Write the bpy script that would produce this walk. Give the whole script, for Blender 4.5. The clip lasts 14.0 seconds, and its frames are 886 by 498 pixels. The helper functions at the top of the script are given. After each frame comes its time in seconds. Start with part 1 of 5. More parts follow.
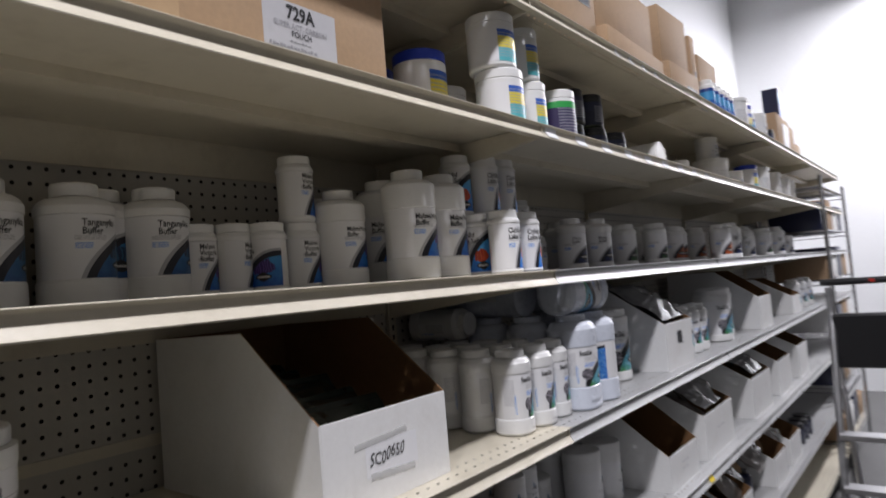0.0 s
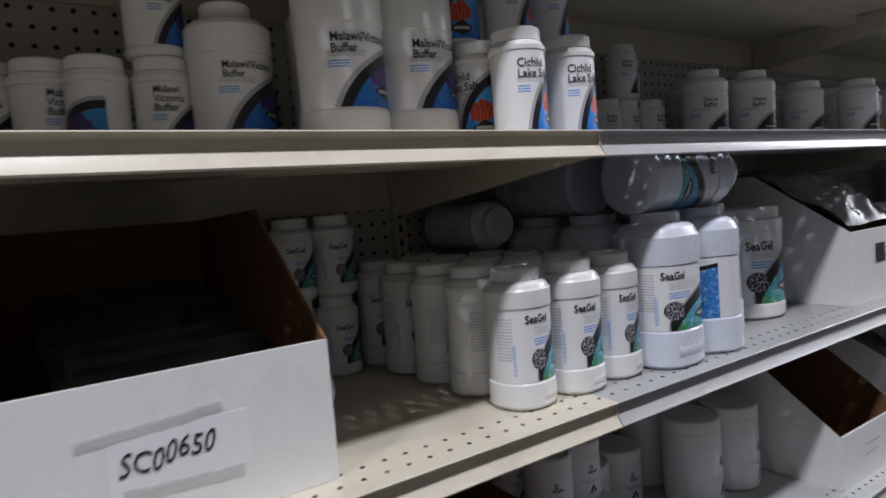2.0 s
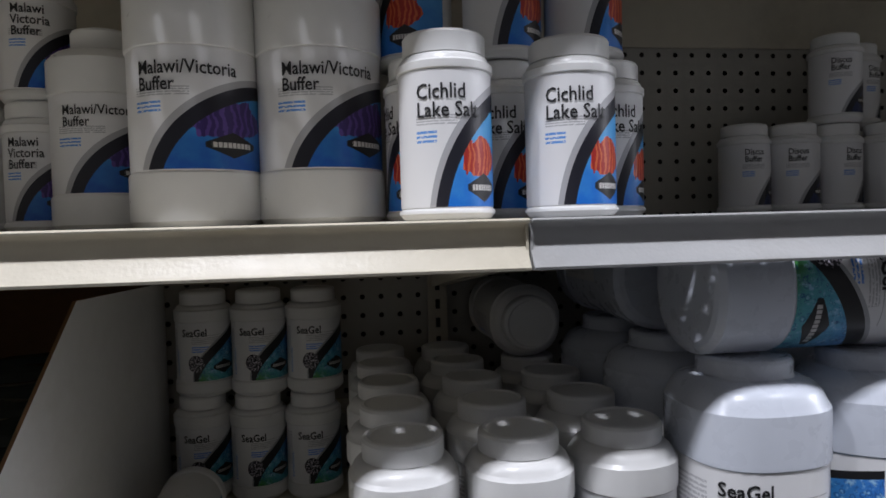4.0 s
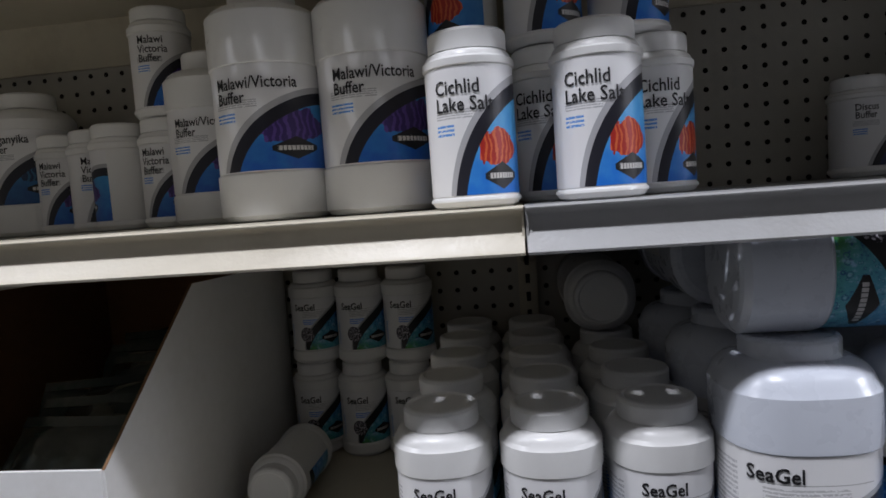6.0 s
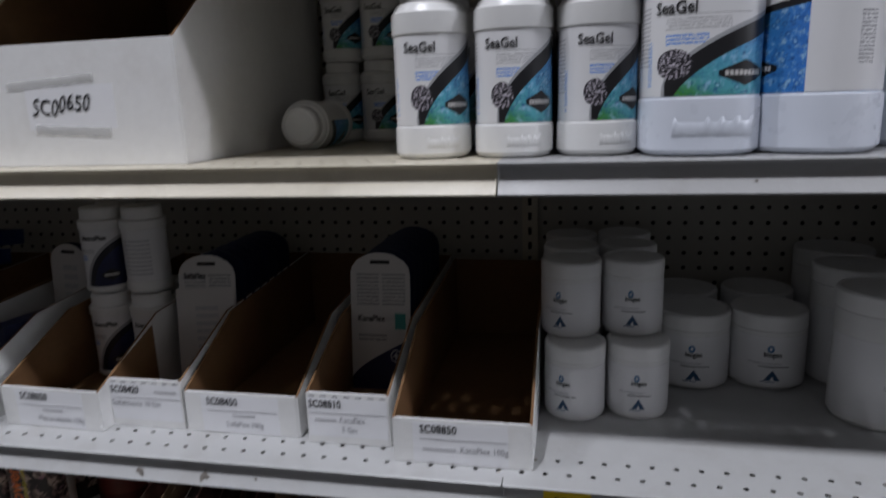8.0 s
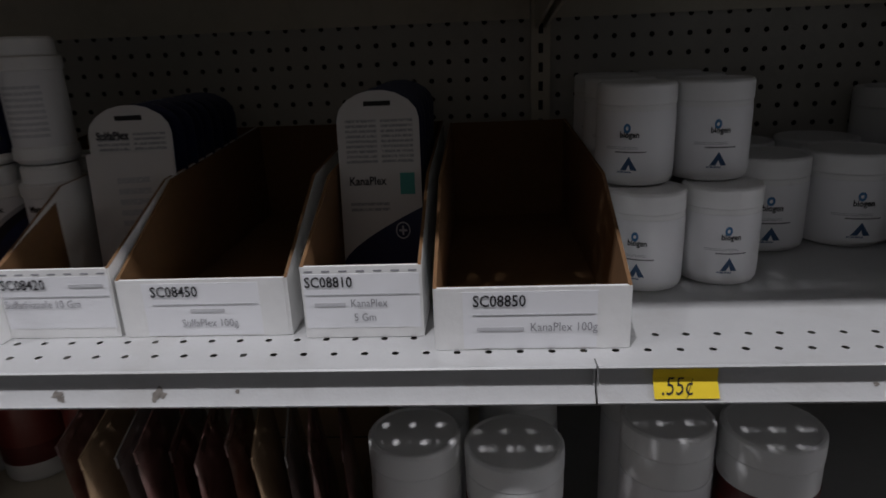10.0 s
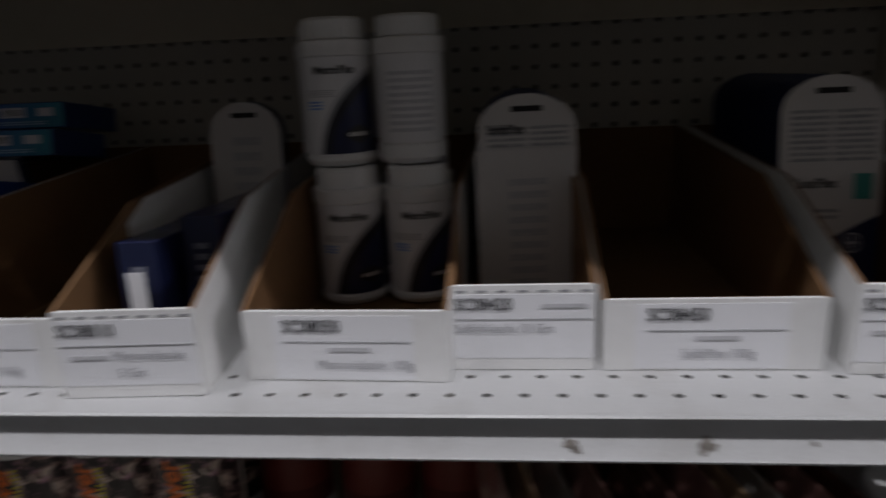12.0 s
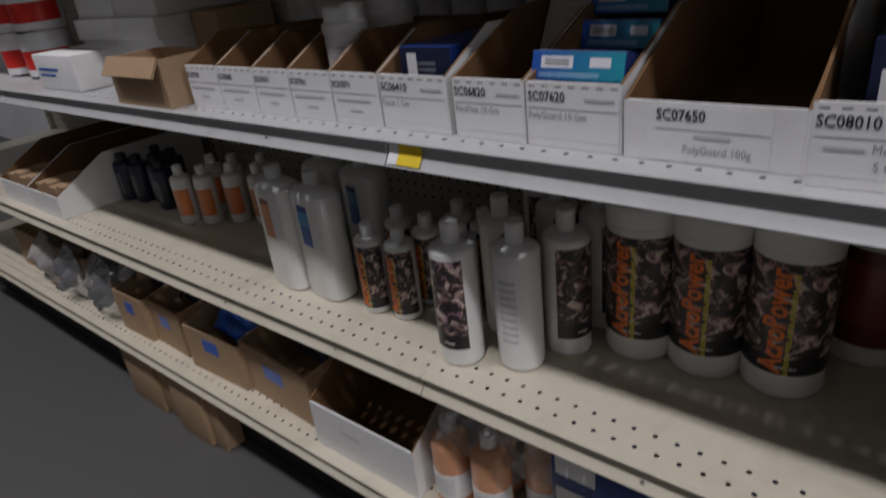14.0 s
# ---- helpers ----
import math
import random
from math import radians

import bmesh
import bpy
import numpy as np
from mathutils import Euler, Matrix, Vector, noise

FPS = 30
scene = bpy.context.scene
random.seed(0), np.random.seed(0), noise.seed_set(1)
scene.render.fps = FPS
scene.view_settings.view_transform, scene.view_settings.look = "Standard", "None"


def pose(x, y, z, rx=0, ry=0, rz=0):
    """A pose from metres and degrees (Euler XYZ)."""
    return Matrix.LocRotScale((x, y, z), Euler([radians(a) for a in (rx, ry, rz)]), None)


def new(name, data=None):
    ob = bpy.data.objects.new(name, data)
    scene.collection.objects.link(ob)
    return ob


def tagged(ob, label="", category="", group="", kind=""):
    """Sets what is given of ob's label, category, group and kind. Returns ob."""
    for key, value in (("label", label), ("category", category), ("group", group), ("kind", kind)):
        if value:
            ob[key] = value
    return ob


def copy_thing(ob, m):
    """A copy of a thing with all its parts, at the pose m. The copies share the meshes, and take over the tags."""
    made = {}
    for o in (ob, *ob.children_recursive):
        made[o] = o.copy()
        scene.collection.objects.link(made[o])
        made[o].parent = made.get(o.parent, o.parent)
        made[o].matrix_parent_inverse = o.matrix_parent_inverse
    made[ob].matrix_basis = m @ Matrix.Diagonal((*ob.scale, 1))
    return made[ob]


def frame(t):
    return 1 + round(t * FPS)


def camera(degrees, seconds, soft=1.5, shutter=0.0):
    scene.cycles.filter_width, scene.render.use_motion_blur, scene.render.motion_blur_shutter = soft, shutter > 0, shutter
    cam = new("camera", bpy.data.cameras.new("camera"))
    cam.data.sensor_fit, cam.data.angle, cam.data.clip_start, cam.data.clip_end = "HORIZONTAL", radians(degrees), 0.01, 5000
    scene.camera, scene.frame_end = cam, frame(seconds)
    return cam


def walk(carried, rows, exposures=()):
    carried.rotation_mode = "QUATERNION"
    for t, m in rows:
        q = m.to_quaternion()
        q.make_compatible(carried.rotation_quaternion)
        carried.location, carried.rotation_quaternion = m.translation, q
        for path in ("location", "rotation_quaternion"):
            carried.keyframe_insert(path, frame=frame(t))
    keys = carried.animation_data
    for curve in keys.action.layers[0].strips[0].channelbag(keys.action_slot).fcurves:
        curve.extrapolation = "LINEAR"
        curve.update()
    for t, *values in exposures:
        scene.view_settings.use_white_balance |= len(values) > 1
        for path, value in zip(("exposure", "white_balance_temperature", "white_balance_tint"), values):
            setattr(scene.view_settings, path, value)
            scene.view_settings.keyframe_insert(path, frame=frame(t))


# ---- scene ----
cam = camera(69.0, 14.0, soft=1.6, shutter=0.4)
# t, x, y, z, yaw, pitch, roll
ROWS = [
    (0.0, 0.065, -0.120, 1.528, 38.31, 3.17, 4.79),
    (0.5, 0.128, 0.061, 1.538, 47.37, 4.69, 4.23),
    (1.0, 0.136, 0.206, 1.501, 52.68, -0.81, 4.40),
    (1.5, 0.033, 0.358, 1.457, 53.79, -3.02, 2.86),
    (2.0, -0.067, 0.500, 1.466, 55.28, -3.90, 4.64),
    (2.5, -0.097, 0.691, 1.481, 64.34, -2.47, 4.53),
    (3.0, -0.120, 0.861, 1.503, 74.51, -3.46, 5.05),
    (3.5, -0.204, 0.941, 1.527, 78.36, -2.42, 2.84),
    (6.0, -0.166, 1.099, 1.547, 96.96, -4.31, 4.12),
    (6.5, -0.094, 1.080, 1.500, 92.28, -7.40, 4.62),
    (7.0, -0.054, 1.126, 1.436, 93.64, -5.50, 2.76),
    (7.5, -0.028, 1.178, 1.375, 95.81, -9.27, 1.81),
    (8.0, 0.018, 1.170, 1.266, 101.11, -12.69, 1.96),
    (8.5, 0.060, 1.117, 1.210, 101.85, -13.05, 0.98),
    (11.0, -0.254, 0.884, 1.085, 86.06, -18.19, 2.39),
    (11.5, -0.225, 0.757, 1.087, 84.55, -16.69, 1.71),
    (12.0, -0.220, 0.625, 1.084, 94.98, -15.31, 2.52),
    (12.5, -0.196, 0.530, 1.104, 113.65, -17.44, 2.94),
    (13.0, -0.144, 0.438, 1.112, 124.37, -18.66, 3.16),
    (13.5, -0.108, 0.392, 1.105, 126.81, -21.08, 4.40),
    (14.0, -0.084, 0.404, 1.074, 128.69, -25.95, 6.30),
]
EXPOSURES = [(0.0, 0.33, 6700, 12), (0.5, 0.39, 6680, 12), (1.0, 0.38, 6600, 11), (1.5, 0.27, 6530, 11), (2.5, 0.12, 6440, 10), (3.0, 0.23, 6380, 10), (3.5, 0.34, 6430, 10), (6.0, 0.20, 6450, 10), (6.5, 0.04, 6380, 10), (8.0, -0.02, 6450, 10), (8.5, 0.28, 6620, 10),
             (11.0, -0.30, 6740, 11), (12.0, -0.17, 6760, 11), (14.0, -0.32, 6800, 12)]
walk(cam, [(t, pose(x, y, z, 90 + pitch, roll, yaw)) for t, x, y, z, yaw, pitch, roll in ROWS], EXPOSURES)

# ---- light ----
world = bpy.data.worlds.new("world")
world.use_nodes = True
world.node_tree.nodes["Background"].inputs["Color"].default_value = (0.8, 0.85, 0.9, 1)
world.node_tree.nodes["Background"].inputs["Strength"].default_value = 0.02
scene.world = world
LAMP_Z, LAMP_X = 4.3, 0.62
# the one at y 7.55 is an added fill that brightens the end wall
for lamp_y, lamp_power in ((-4.2, 38), (-1.9, 46), (0.5, 64), (3.3, 17), (7.55, 205)):
    lamp_data = bpy.data.lights.new("high_bay_lamp", "AREA")
    lamp_data.shape, lamp_data.size, lamp_data.size_y = "RECTANGLE", 0.22, 0.09
    lamp_data.energy, lamp_data.color = lamp_power, (0.955, 0.965, 1.055)
    lamp = new("high_bay_lamp", lamp_data)
    lamp.matrix_basis = pose(LAMP_X, lamp_y, LAMP_Z)

# ---- plan ----
X0, XB = -0.590, -1.087              # shelf front edge, pegboard face
SEAM, BAY = 1.100, 1.2192            # a seam between two bays, a bay's width
SZ = dict(T=2.133, Z=1.853, A=1.539, B=1.210, C=0.871, D=0.534, E=0.235)
CEIL, NORTH, SOUTH, EAST, WEST = 5.0, 8.2, -6.0, 2.0, -1.75


# ---- materials ----
class Ex:
    """A node socket with arithmetic."""
    def __init__(self, nt, s):
        self.nt, self.s = nt, s

    def op(self, name, *others):
        n = self.nt.nodes.new("ShaderNodeMath")
        n.operation = name
        for i, o in enumerate((self, *others)):
            if isinstance(o, Ex):
                self.nt.links.new(o.s, n.inputs[i])
            else:
                n.inputs[i].default_value = o
        return Ex(self.nt, n.outputs[0])

    def __add__(self, o): return self.op("ADD", o)
    def __sub__(self, o): return self.op("SUBTRACT", o)
    def __mul__(self, o): return self.op("MULTIPLY", o)
    def __lt__(self, o): return self.op("LESS_THAN", o)
    def __gt__(self, o): return self.op("GREATER_THAN", o)
    def fract(self): return self.op("FRACT")
    def abs(self): return self.op("ABSOLUTE")
    def sqrt(self): return self.op("SQRT")
    def within(self, a, b): return (self > a) * (self < b)


def rgb(c):
    return (*c, 1.0)


def mixer(nt, fac, a, b):
    n = nt.nodes.new("ShaderNodeMix")
    n.data_type = "RGBA"
    for key, v in ((0, fac), (6, a), (7, b)):
        if isinstance(v, Ex):
            nt.links.new(v.s, n.inputs[key])
        elif isinstance(v, tuple):
            n.inputs[key].default_value = rgb(v)
        else:
            n.inputs[key].default_value = v
    return Ex(nt, n.outputs[2])


def tex(nt, kind, scale, coords, **settings):
    n = nt.nodes.new(kind)
    n.inputs["Scale"].default_value = scale
    for k, v in settings.items():
        n.inputs[k].default_value = v
    nt.links.new(coords, n.inputs["Vector"])
    return Ex(nt, n.outputs[0])


def mat(name, color, rough=0.5, metal=0.0, grain=0.06, grain_scale=60, stain=0.08, stain_scale=4, bump=0.0, bump_scale=120,
        stain_color=None, coat=0.0, island=0.0, emission=None):
    m = bpy.data.materials.new(name)
    m.use_nodes = True
    nt = m.node_tree
    b = nt.nodes["Principled BSDF"]
    co = nt.nodes.new("ShaderNodeTexCoord").outputs["Object"]
    fine = tex(nt, "ShaderNodeTexNoise", grain_scale, co, Detail=3)
    wide = tex(nt, "ShaderNodeTexNoise", stain_scale, co, Detail=5, Roughness=0.65)
    dark = tuple(c * (1 - grain * 2) for c in color)
    light = tuple(min(1, c * (1 + grain)) for c in color)
    c = mixer(nt, fine, dark, light)
    sc = stain_color or tuple(k * 0.45 for k in color)
    patch = ((wide - 0.52) * 5.0).op("MAXIMUM", 0.0).op("MINIMUM", 1.0)
    c = mixer(nt, patch * (stain * 3), c, sc)
    if island:
        oi = nt.nodes.new("ShaderNodeObjectInfo")
        r = Ex(nt, oi.outputs["Random"])
        c = mixer(nt, r * island, c, tuple(k * 0.6 for k in color))
    nt.links.new(c.s, b.inputs["Base Color"])
    rr = fine * 0.15 + (rough - 0.07)
    nt.links.new(rr.s, b.inputs["Roughness"])
    b.inputs["Metallic"].default_value = metal
    b.inputs["Coat Weight"].default_value = coat
    if bump:
        bn = nt.nodes.new("ShaderNodeBump")
        bn.inputs["Strength"].default_value = bump
        bn.inputs["Distance"].default_value = 0.002
        nt.links.new(tex(nt, "ShaderNodeTexNoise", bump_scale, co, Detail=4).s, bn.inputs["Height"])
        nt.links.new(bn.outputs[0], b.inputs["Normal"])
    return m


BEIGE = mat("beige_enamel", (0.64, 0.59, 0.475), 0.38, grain=0.03, stain=0.10, stain_scale=9, bump=0.12, bump_scale=300, stain_color=(0.33, 0.28, 0.2))
PALE = mat("pale_grey_enamel", (0.49, 0.495, 0.495), 0.36, grain=0.03, stain=0.10, stain_scale=11, bump=0.12, bump_scale=300, stain_color=(0.27, 0.25, 0.22))
GREY = mat("grey_enamel", (0.405, 0.407, 0.408), 0.36, grain=0.03, stain=0.10, stain_scale=11, bump=0.12, bump_scale=300, stain_color=(0.25, 0.23, 0.2))
PEG = mat("pegboard_paint", (0.50, 0.48, 0.43), 0.55, grain=0.04, stain=0.10, stain_scale=3, bump=0.15, bump_scale=180)
DARKBOARD = mat("dark_backing", (0.035, 0.028, 0.022), 0.8)
SCUFF = mat("rubbed_dirt", (0.20, 0.18, 0.16), 0.7, grain=0.3, grain_scale=300, stain=0.3, stain_scale=90)
# near-black shade colour for slots, seams and the plate under the base shelf
SLOT = mat("recess_shadow", (0.012, 0.011, 0.01), 0.7)
WHITEBOARD = mat("white_corrugated", (0.80, 0.80, 0.79), 0.62, grain=0.03, grain_scale=90, stain=0.05, stain_scale=14, bump=0.18, bump_scale=90, stain_color=(0.5, 0.46, 0.4))
KRAFT = mat("kraft_board", (0.20, 0.103, 0.042), 0.8, grain=0.10, grain_scale=140, stain=0.10, stain_scale=12, bump=0.2, bump_scale=160)
CARTON = mat("carton_brown", (0.42, 0.28, 0.165), 0.75, grain=0.08, grain_scale=120, stain=0.08, stain_scale=7, bump=0.2, bump_scale=120)
TAPE = mat("packing_tape", (0.47, 0.33, 0.2), 0.15, grain=0.05, bump=0.35, bump_scale=30)
PLASTIC = mat("white_plastic", (0.80, 0.80, 0.79), 0.30, grain=0.015, stain=0.015, stain_scale=20, coat=0.15)
BLUISH = mat("cool_white_plastic", (0.68, 0.72, 0.80), 0.28, grain=0.015, stain=0.015, coat=0.2)
CAPW = mat("white_cap", (0.82, 0.82, 0.81), 0.36, grain=0.02, stain=0.02)
PAPER = mat("white_paper", (0.82, 0.825, 0.845), 0.6, grain=0.02, stain=0.02, stain_scale=30)
INK = mat("black_ink", (0.012, 0.012, 0.014), 0.5)
GREYINK = mat("grey_ink", (0.30, 0.30, 0.32), 0.6)
PALEINK = mat("pale_ink", (0.56, 0.56, 0.58), 0.6)
FAINTINK = mat("faint_ink", (0.45, 0.45, 0.47), 0.6)
ORANGEINK = mat("orange_ink", (0.85, 0.19, 0.03), 0.45)
WHITEINK = mat("white_ink", (0.85, 0.85, 0.85), 0.5)
YELLOW = mat("yellow_tag", (0.85, 0.62, 0.02), 0.55, stain=0.03)
BLACKP = mat("black_plastic", (0.014, 0.014, 0.016), 0.35, bump=0.1)
DARKBAG = mat("dark_film", (0.05, 0.065, 0.06), 0.14, grain=0.3, grain_scale=25, stain=0.33, stain_scale=12, stain_color=(0.012, 0.03, 0.02), coat=0.6, bump=0.7, bump_scale=35)
SILVERBAG = mat("silver_film", (0.55, 0.55, 0.56), 0.16, metal=0.75, grain=0.1, bump=0.3, bump_scale=60)
CLEARBAG = mat("cloudy_film", (0.45, 0.42, 0.4), 0.15, grain=0.25, grain_scale=30, stain=0.3, coat=0.3)
FILM = mat("clear_film", (0.75, 0.75, 0.76), 0.12, grain=0.05, bump=0.5, bump_scale=40)
FILM.node_tree.nodes["Principled BSDF"].inputs["Alpha"].default_value = 0.22
GLOSSBAG = mat("glossy_clear_film", (0.42, 0.42, 0.42), 0.10, grain=0.3, grain_scale=25, stain=0.3, stain_scale=18, coat=0.6, bump=0.5, bump_scale=50)
ROSEBAG = mat("rose_film", (0.30, 0.15, 0.13), 0.2, grain=0.3, grain_scale=40, stain=0.4, stain_color=(0.5, 0.42, 0.38), coat=0.3)
RUSTBAG = mat("rust_film", (0.14, 0.06, 0.05), 0.2, grain=0.3, grain_scale=40, stain=0.3, coat=0.3)
NAVY = mat("navy_card", (0.010, 0.015, 0.055), 0.35, coat=0.2)
BLUE = mat("blue_carton", (0.012, 0.045, 0.22), 0.35, grain=0.15, coat=0.2)
BLUEP = mat("blue_plastic", (0.02, 0.12, 0.55), 0.3, coat=0.2)
RED = mat("red_label", (0.65, 0.035, 0.02), 0.4)
PEACH = mat("peach_liquid", (0.72, 0.36, 0.2), 0.25, grain=0.05, coat=0.3)
CHROME = mat("chrome_wire", (0.62, 0.62, 0.63), 0.22, metal=1.0)
ALU = mat("brushed_aluminium", (0.5, 0.5, 0.51), 0.35, metal=0.9, grain=0.1)
CONCRETE = mat("sealed_concrete", (0.088, 0.088, 0.086), 0.5, grain=0.10, grain_scale=220, stain=0.12, stain_scale=1.4, bump=0.12, bump_scale=70)
# dark grey of the unseen south wall, chosen to hold down bounced light
DULL = mat("low_bounce_grey", (0.078, 0.075, 0.072), 0.8, grain=0.06, stain=0.1, stain_scale=0.9)
WALL = mat("painted_wall", (0.80, 0.81, 0.82), 0.7, grain=0.02, grain_scale=40, stain=0.03, stain_scale=0.7, bump=0.2, bump_scale=25)
GREYPAPER = mat("grey_label_paper", (0.46, 0.46, 0.48), 0.65, grain=0.03, stain=0.04, stain_scale=20)
# ceiling grey, raised to throw fill on wall tops and shelf undersides
CEILP = mat("ceiling_bounce_grey", (0.34, 0.34, 0.335), 0.8, grain=0.05, stain=0.08, stain_scale=0.8)
CLEARTAPE = mat("clear_tape", (0.80, 0.80, 0.79), 0.18, grain=0.02, bump=0.4, bump_scale=70)
CLEARTAPE.node_tree.nodes["Principled BSDF"].inputs["Alpha"].default_value = 0.35
# grey of the unseen east wall, sets the fill reaching the shelves
AISLE = mat("aisle_bounce_grey", (0.098, 0.096, 0.093), 0.8, grain=0.06, stain=0.1, stain_scale=0.9)
GREENCAP = mat("green_cap", (0.03, 0.3, 0.06), 0.35)
BLUECAP = mat("blue_cap", (0.02, 0.05, 0.42), 0.35)
DARKJAR = mat("dark_jar", (0.02, 0.022, 0.018), 0.3, grain=0.3, stain=0.4, stain_color=(0.06, 0.08, 0.04))


def art(name, asp=1.9):
    """A label material: returns tree, u, v, and a function that sets its colour."""
    m = bpy.data.materials.new(name)
    m.use_nodes = True
    nt = m.node_tree
    b = nt.nodes["Principled BSDF"]
    b.inputs["Roughness"].default_value = 0.4
    b.inputs["Coat Weight"].default_value = 0.1
    uv = nt.nodes.new("ShaderNodeTexCoord").outputs["UV"]
    sep = nt.nodes.new("ShaderNodeSeparateXYZ")
    nt.links.new(uv, sep.inputs[0])
    co = nt.nodes.new("ShaderNodeCombineXYZ")
    nt.links.new((Ex(nt, sep.outputs[0]) * asp).s, co.inputs[0])
    nt.links.new(sep.outputs[1], co.inputs[1])
    uv = co.outputs[0]
    return m, nt, uv, Ex(nt, sep.outputs[0]), Ex(nt, sep.outputs[1]), lambda c: nt.links.new(c.s, b.inputs["Base Color"])


def bars(nt, uv, u, v, u0, u1, v0, v1, lines):
    """Small unreadable print: rows of broken bars."""
    n = tex(nt, "ShaderNodeTexNoise", 45, uv, Detail=1)
    row = ((v - v0) * (lines / (v1 - v0))).fract() < 0.55
    return u.within(u0, u1) * v.within(v0, v1) * row * (n > 0.42)


PAPERC = (0.80, 0.80, 0.81)


def lozenge(nt, u, v, c, cu, cv, ku, kv):
    """A black lozenge badge with a pale word bar across it."""
    lu, lv = ((u - cu) * ku).abs(), ((v - cv) * kv).abs()
    c = mixer(nt, ((lu + lv) < 1.3) * (lu < 1.05), c, (0.012, 0.011, 0.012))
    broken = (u * 46).fract() < 0.8
    return mixer(nt, (lu < 0.82) * (lv < 0.26) * broken, c, (0.62, 0.60, 0.58))


def swoosh(name, deep, bright, blob, blob2, cx, cy, r, asp, band=0.07, blobc=(0.66, 0.42), blobr=(0.16, 0.13), logo=(0.70, 0.2)):
    """White label with a picture under a black arc, an animal-like colour blob and a lozenge badge."""
    m, nt, uv, u, v, done = art(name)
    du, dv = u - cx, (v - cy) * asp
    d = (du * du + dv * dv).sqrt()
    c = mixer(nt, bars(nt, uv, u, v, 0.27, 0.52, 0.60, 0.68, 4), PAPERC, (0.45, 0.45, 0.47))
    c = mixer(nt, bars(nt, uv, u, v, 0.27, 0.40, 0.47, 0.57, 3), c, (0.10, 0.30, 0.72))
    c = mixer(nt, (d < r + band + 0.035), c, (0.42, 0.42, 0.44))
    c = mixer(nt, (d < r + band), c, (0.012, 0.012, 0.02))
    n = tex(nt, "ShaderNodeTexNoise", 7, uv, Detail=4)
    pic = mixer(nt, v * 1.3 + (n - 0.5) * 0.8, deep, bright)
    bu, bv = (u - blobc[0]) * (1 / blobr[0]), (v - blobc[1]) * (1 / blobr[1])
    bd = (bu * bu + bv * bv).sqrt() + (n - 0.5) * 1.1
    stripe = (u * 26 + n * 2).fract() < 0.42
    fish = mixer(nt, stripe * 0.7, blob, blob2)
    pic = mixer(nt, bd < 1.0, pic, fish)
    c = mixer(nt, (d < r) * (v < 0.93), c, pic)
    c = lozenge(nt, u, v, c, logo[0], logo[1], 8.5, 12.0)
    done(c)
    return m


def bubbles(nt, uv, base, cells):
    """Clear bubbles of two sizes with dark rims and light hearts over a colour."""
    for k, rim, heart in ((cells, 0.30, 0.16), (cells * 2.3, 0.28, 0.12)):
        vo = tex(nt, "ShaderNodeTexVoronoi", k, uv)
        base = mixer(nt, vo.within(rim - 0.07, rim) * 0.75, base, (0.01, 0.07, 0.26))
        base = mixer(nt, (vo < heart) * 0.6, base, (0.42, 0.68, 0.84))
    n = tex(nt, "ShaderNodeTexNoise", cells * 1.2, uv, Detail=5, Roughness=0.7)
    base = mixer(nt, ((n - 0.54) * 8.0).op("MAXIMUM", 0.0).op("MINIMUM", 0.8), base, (0.40, 0.66, 0.85))
    return mixer(nt, ((n * -1.0 + 0.44) * 8.0).op("MAXIMUM", 0.0).op("MINIMUM", 0.8), base, (0.01, 0.07, 0.30))


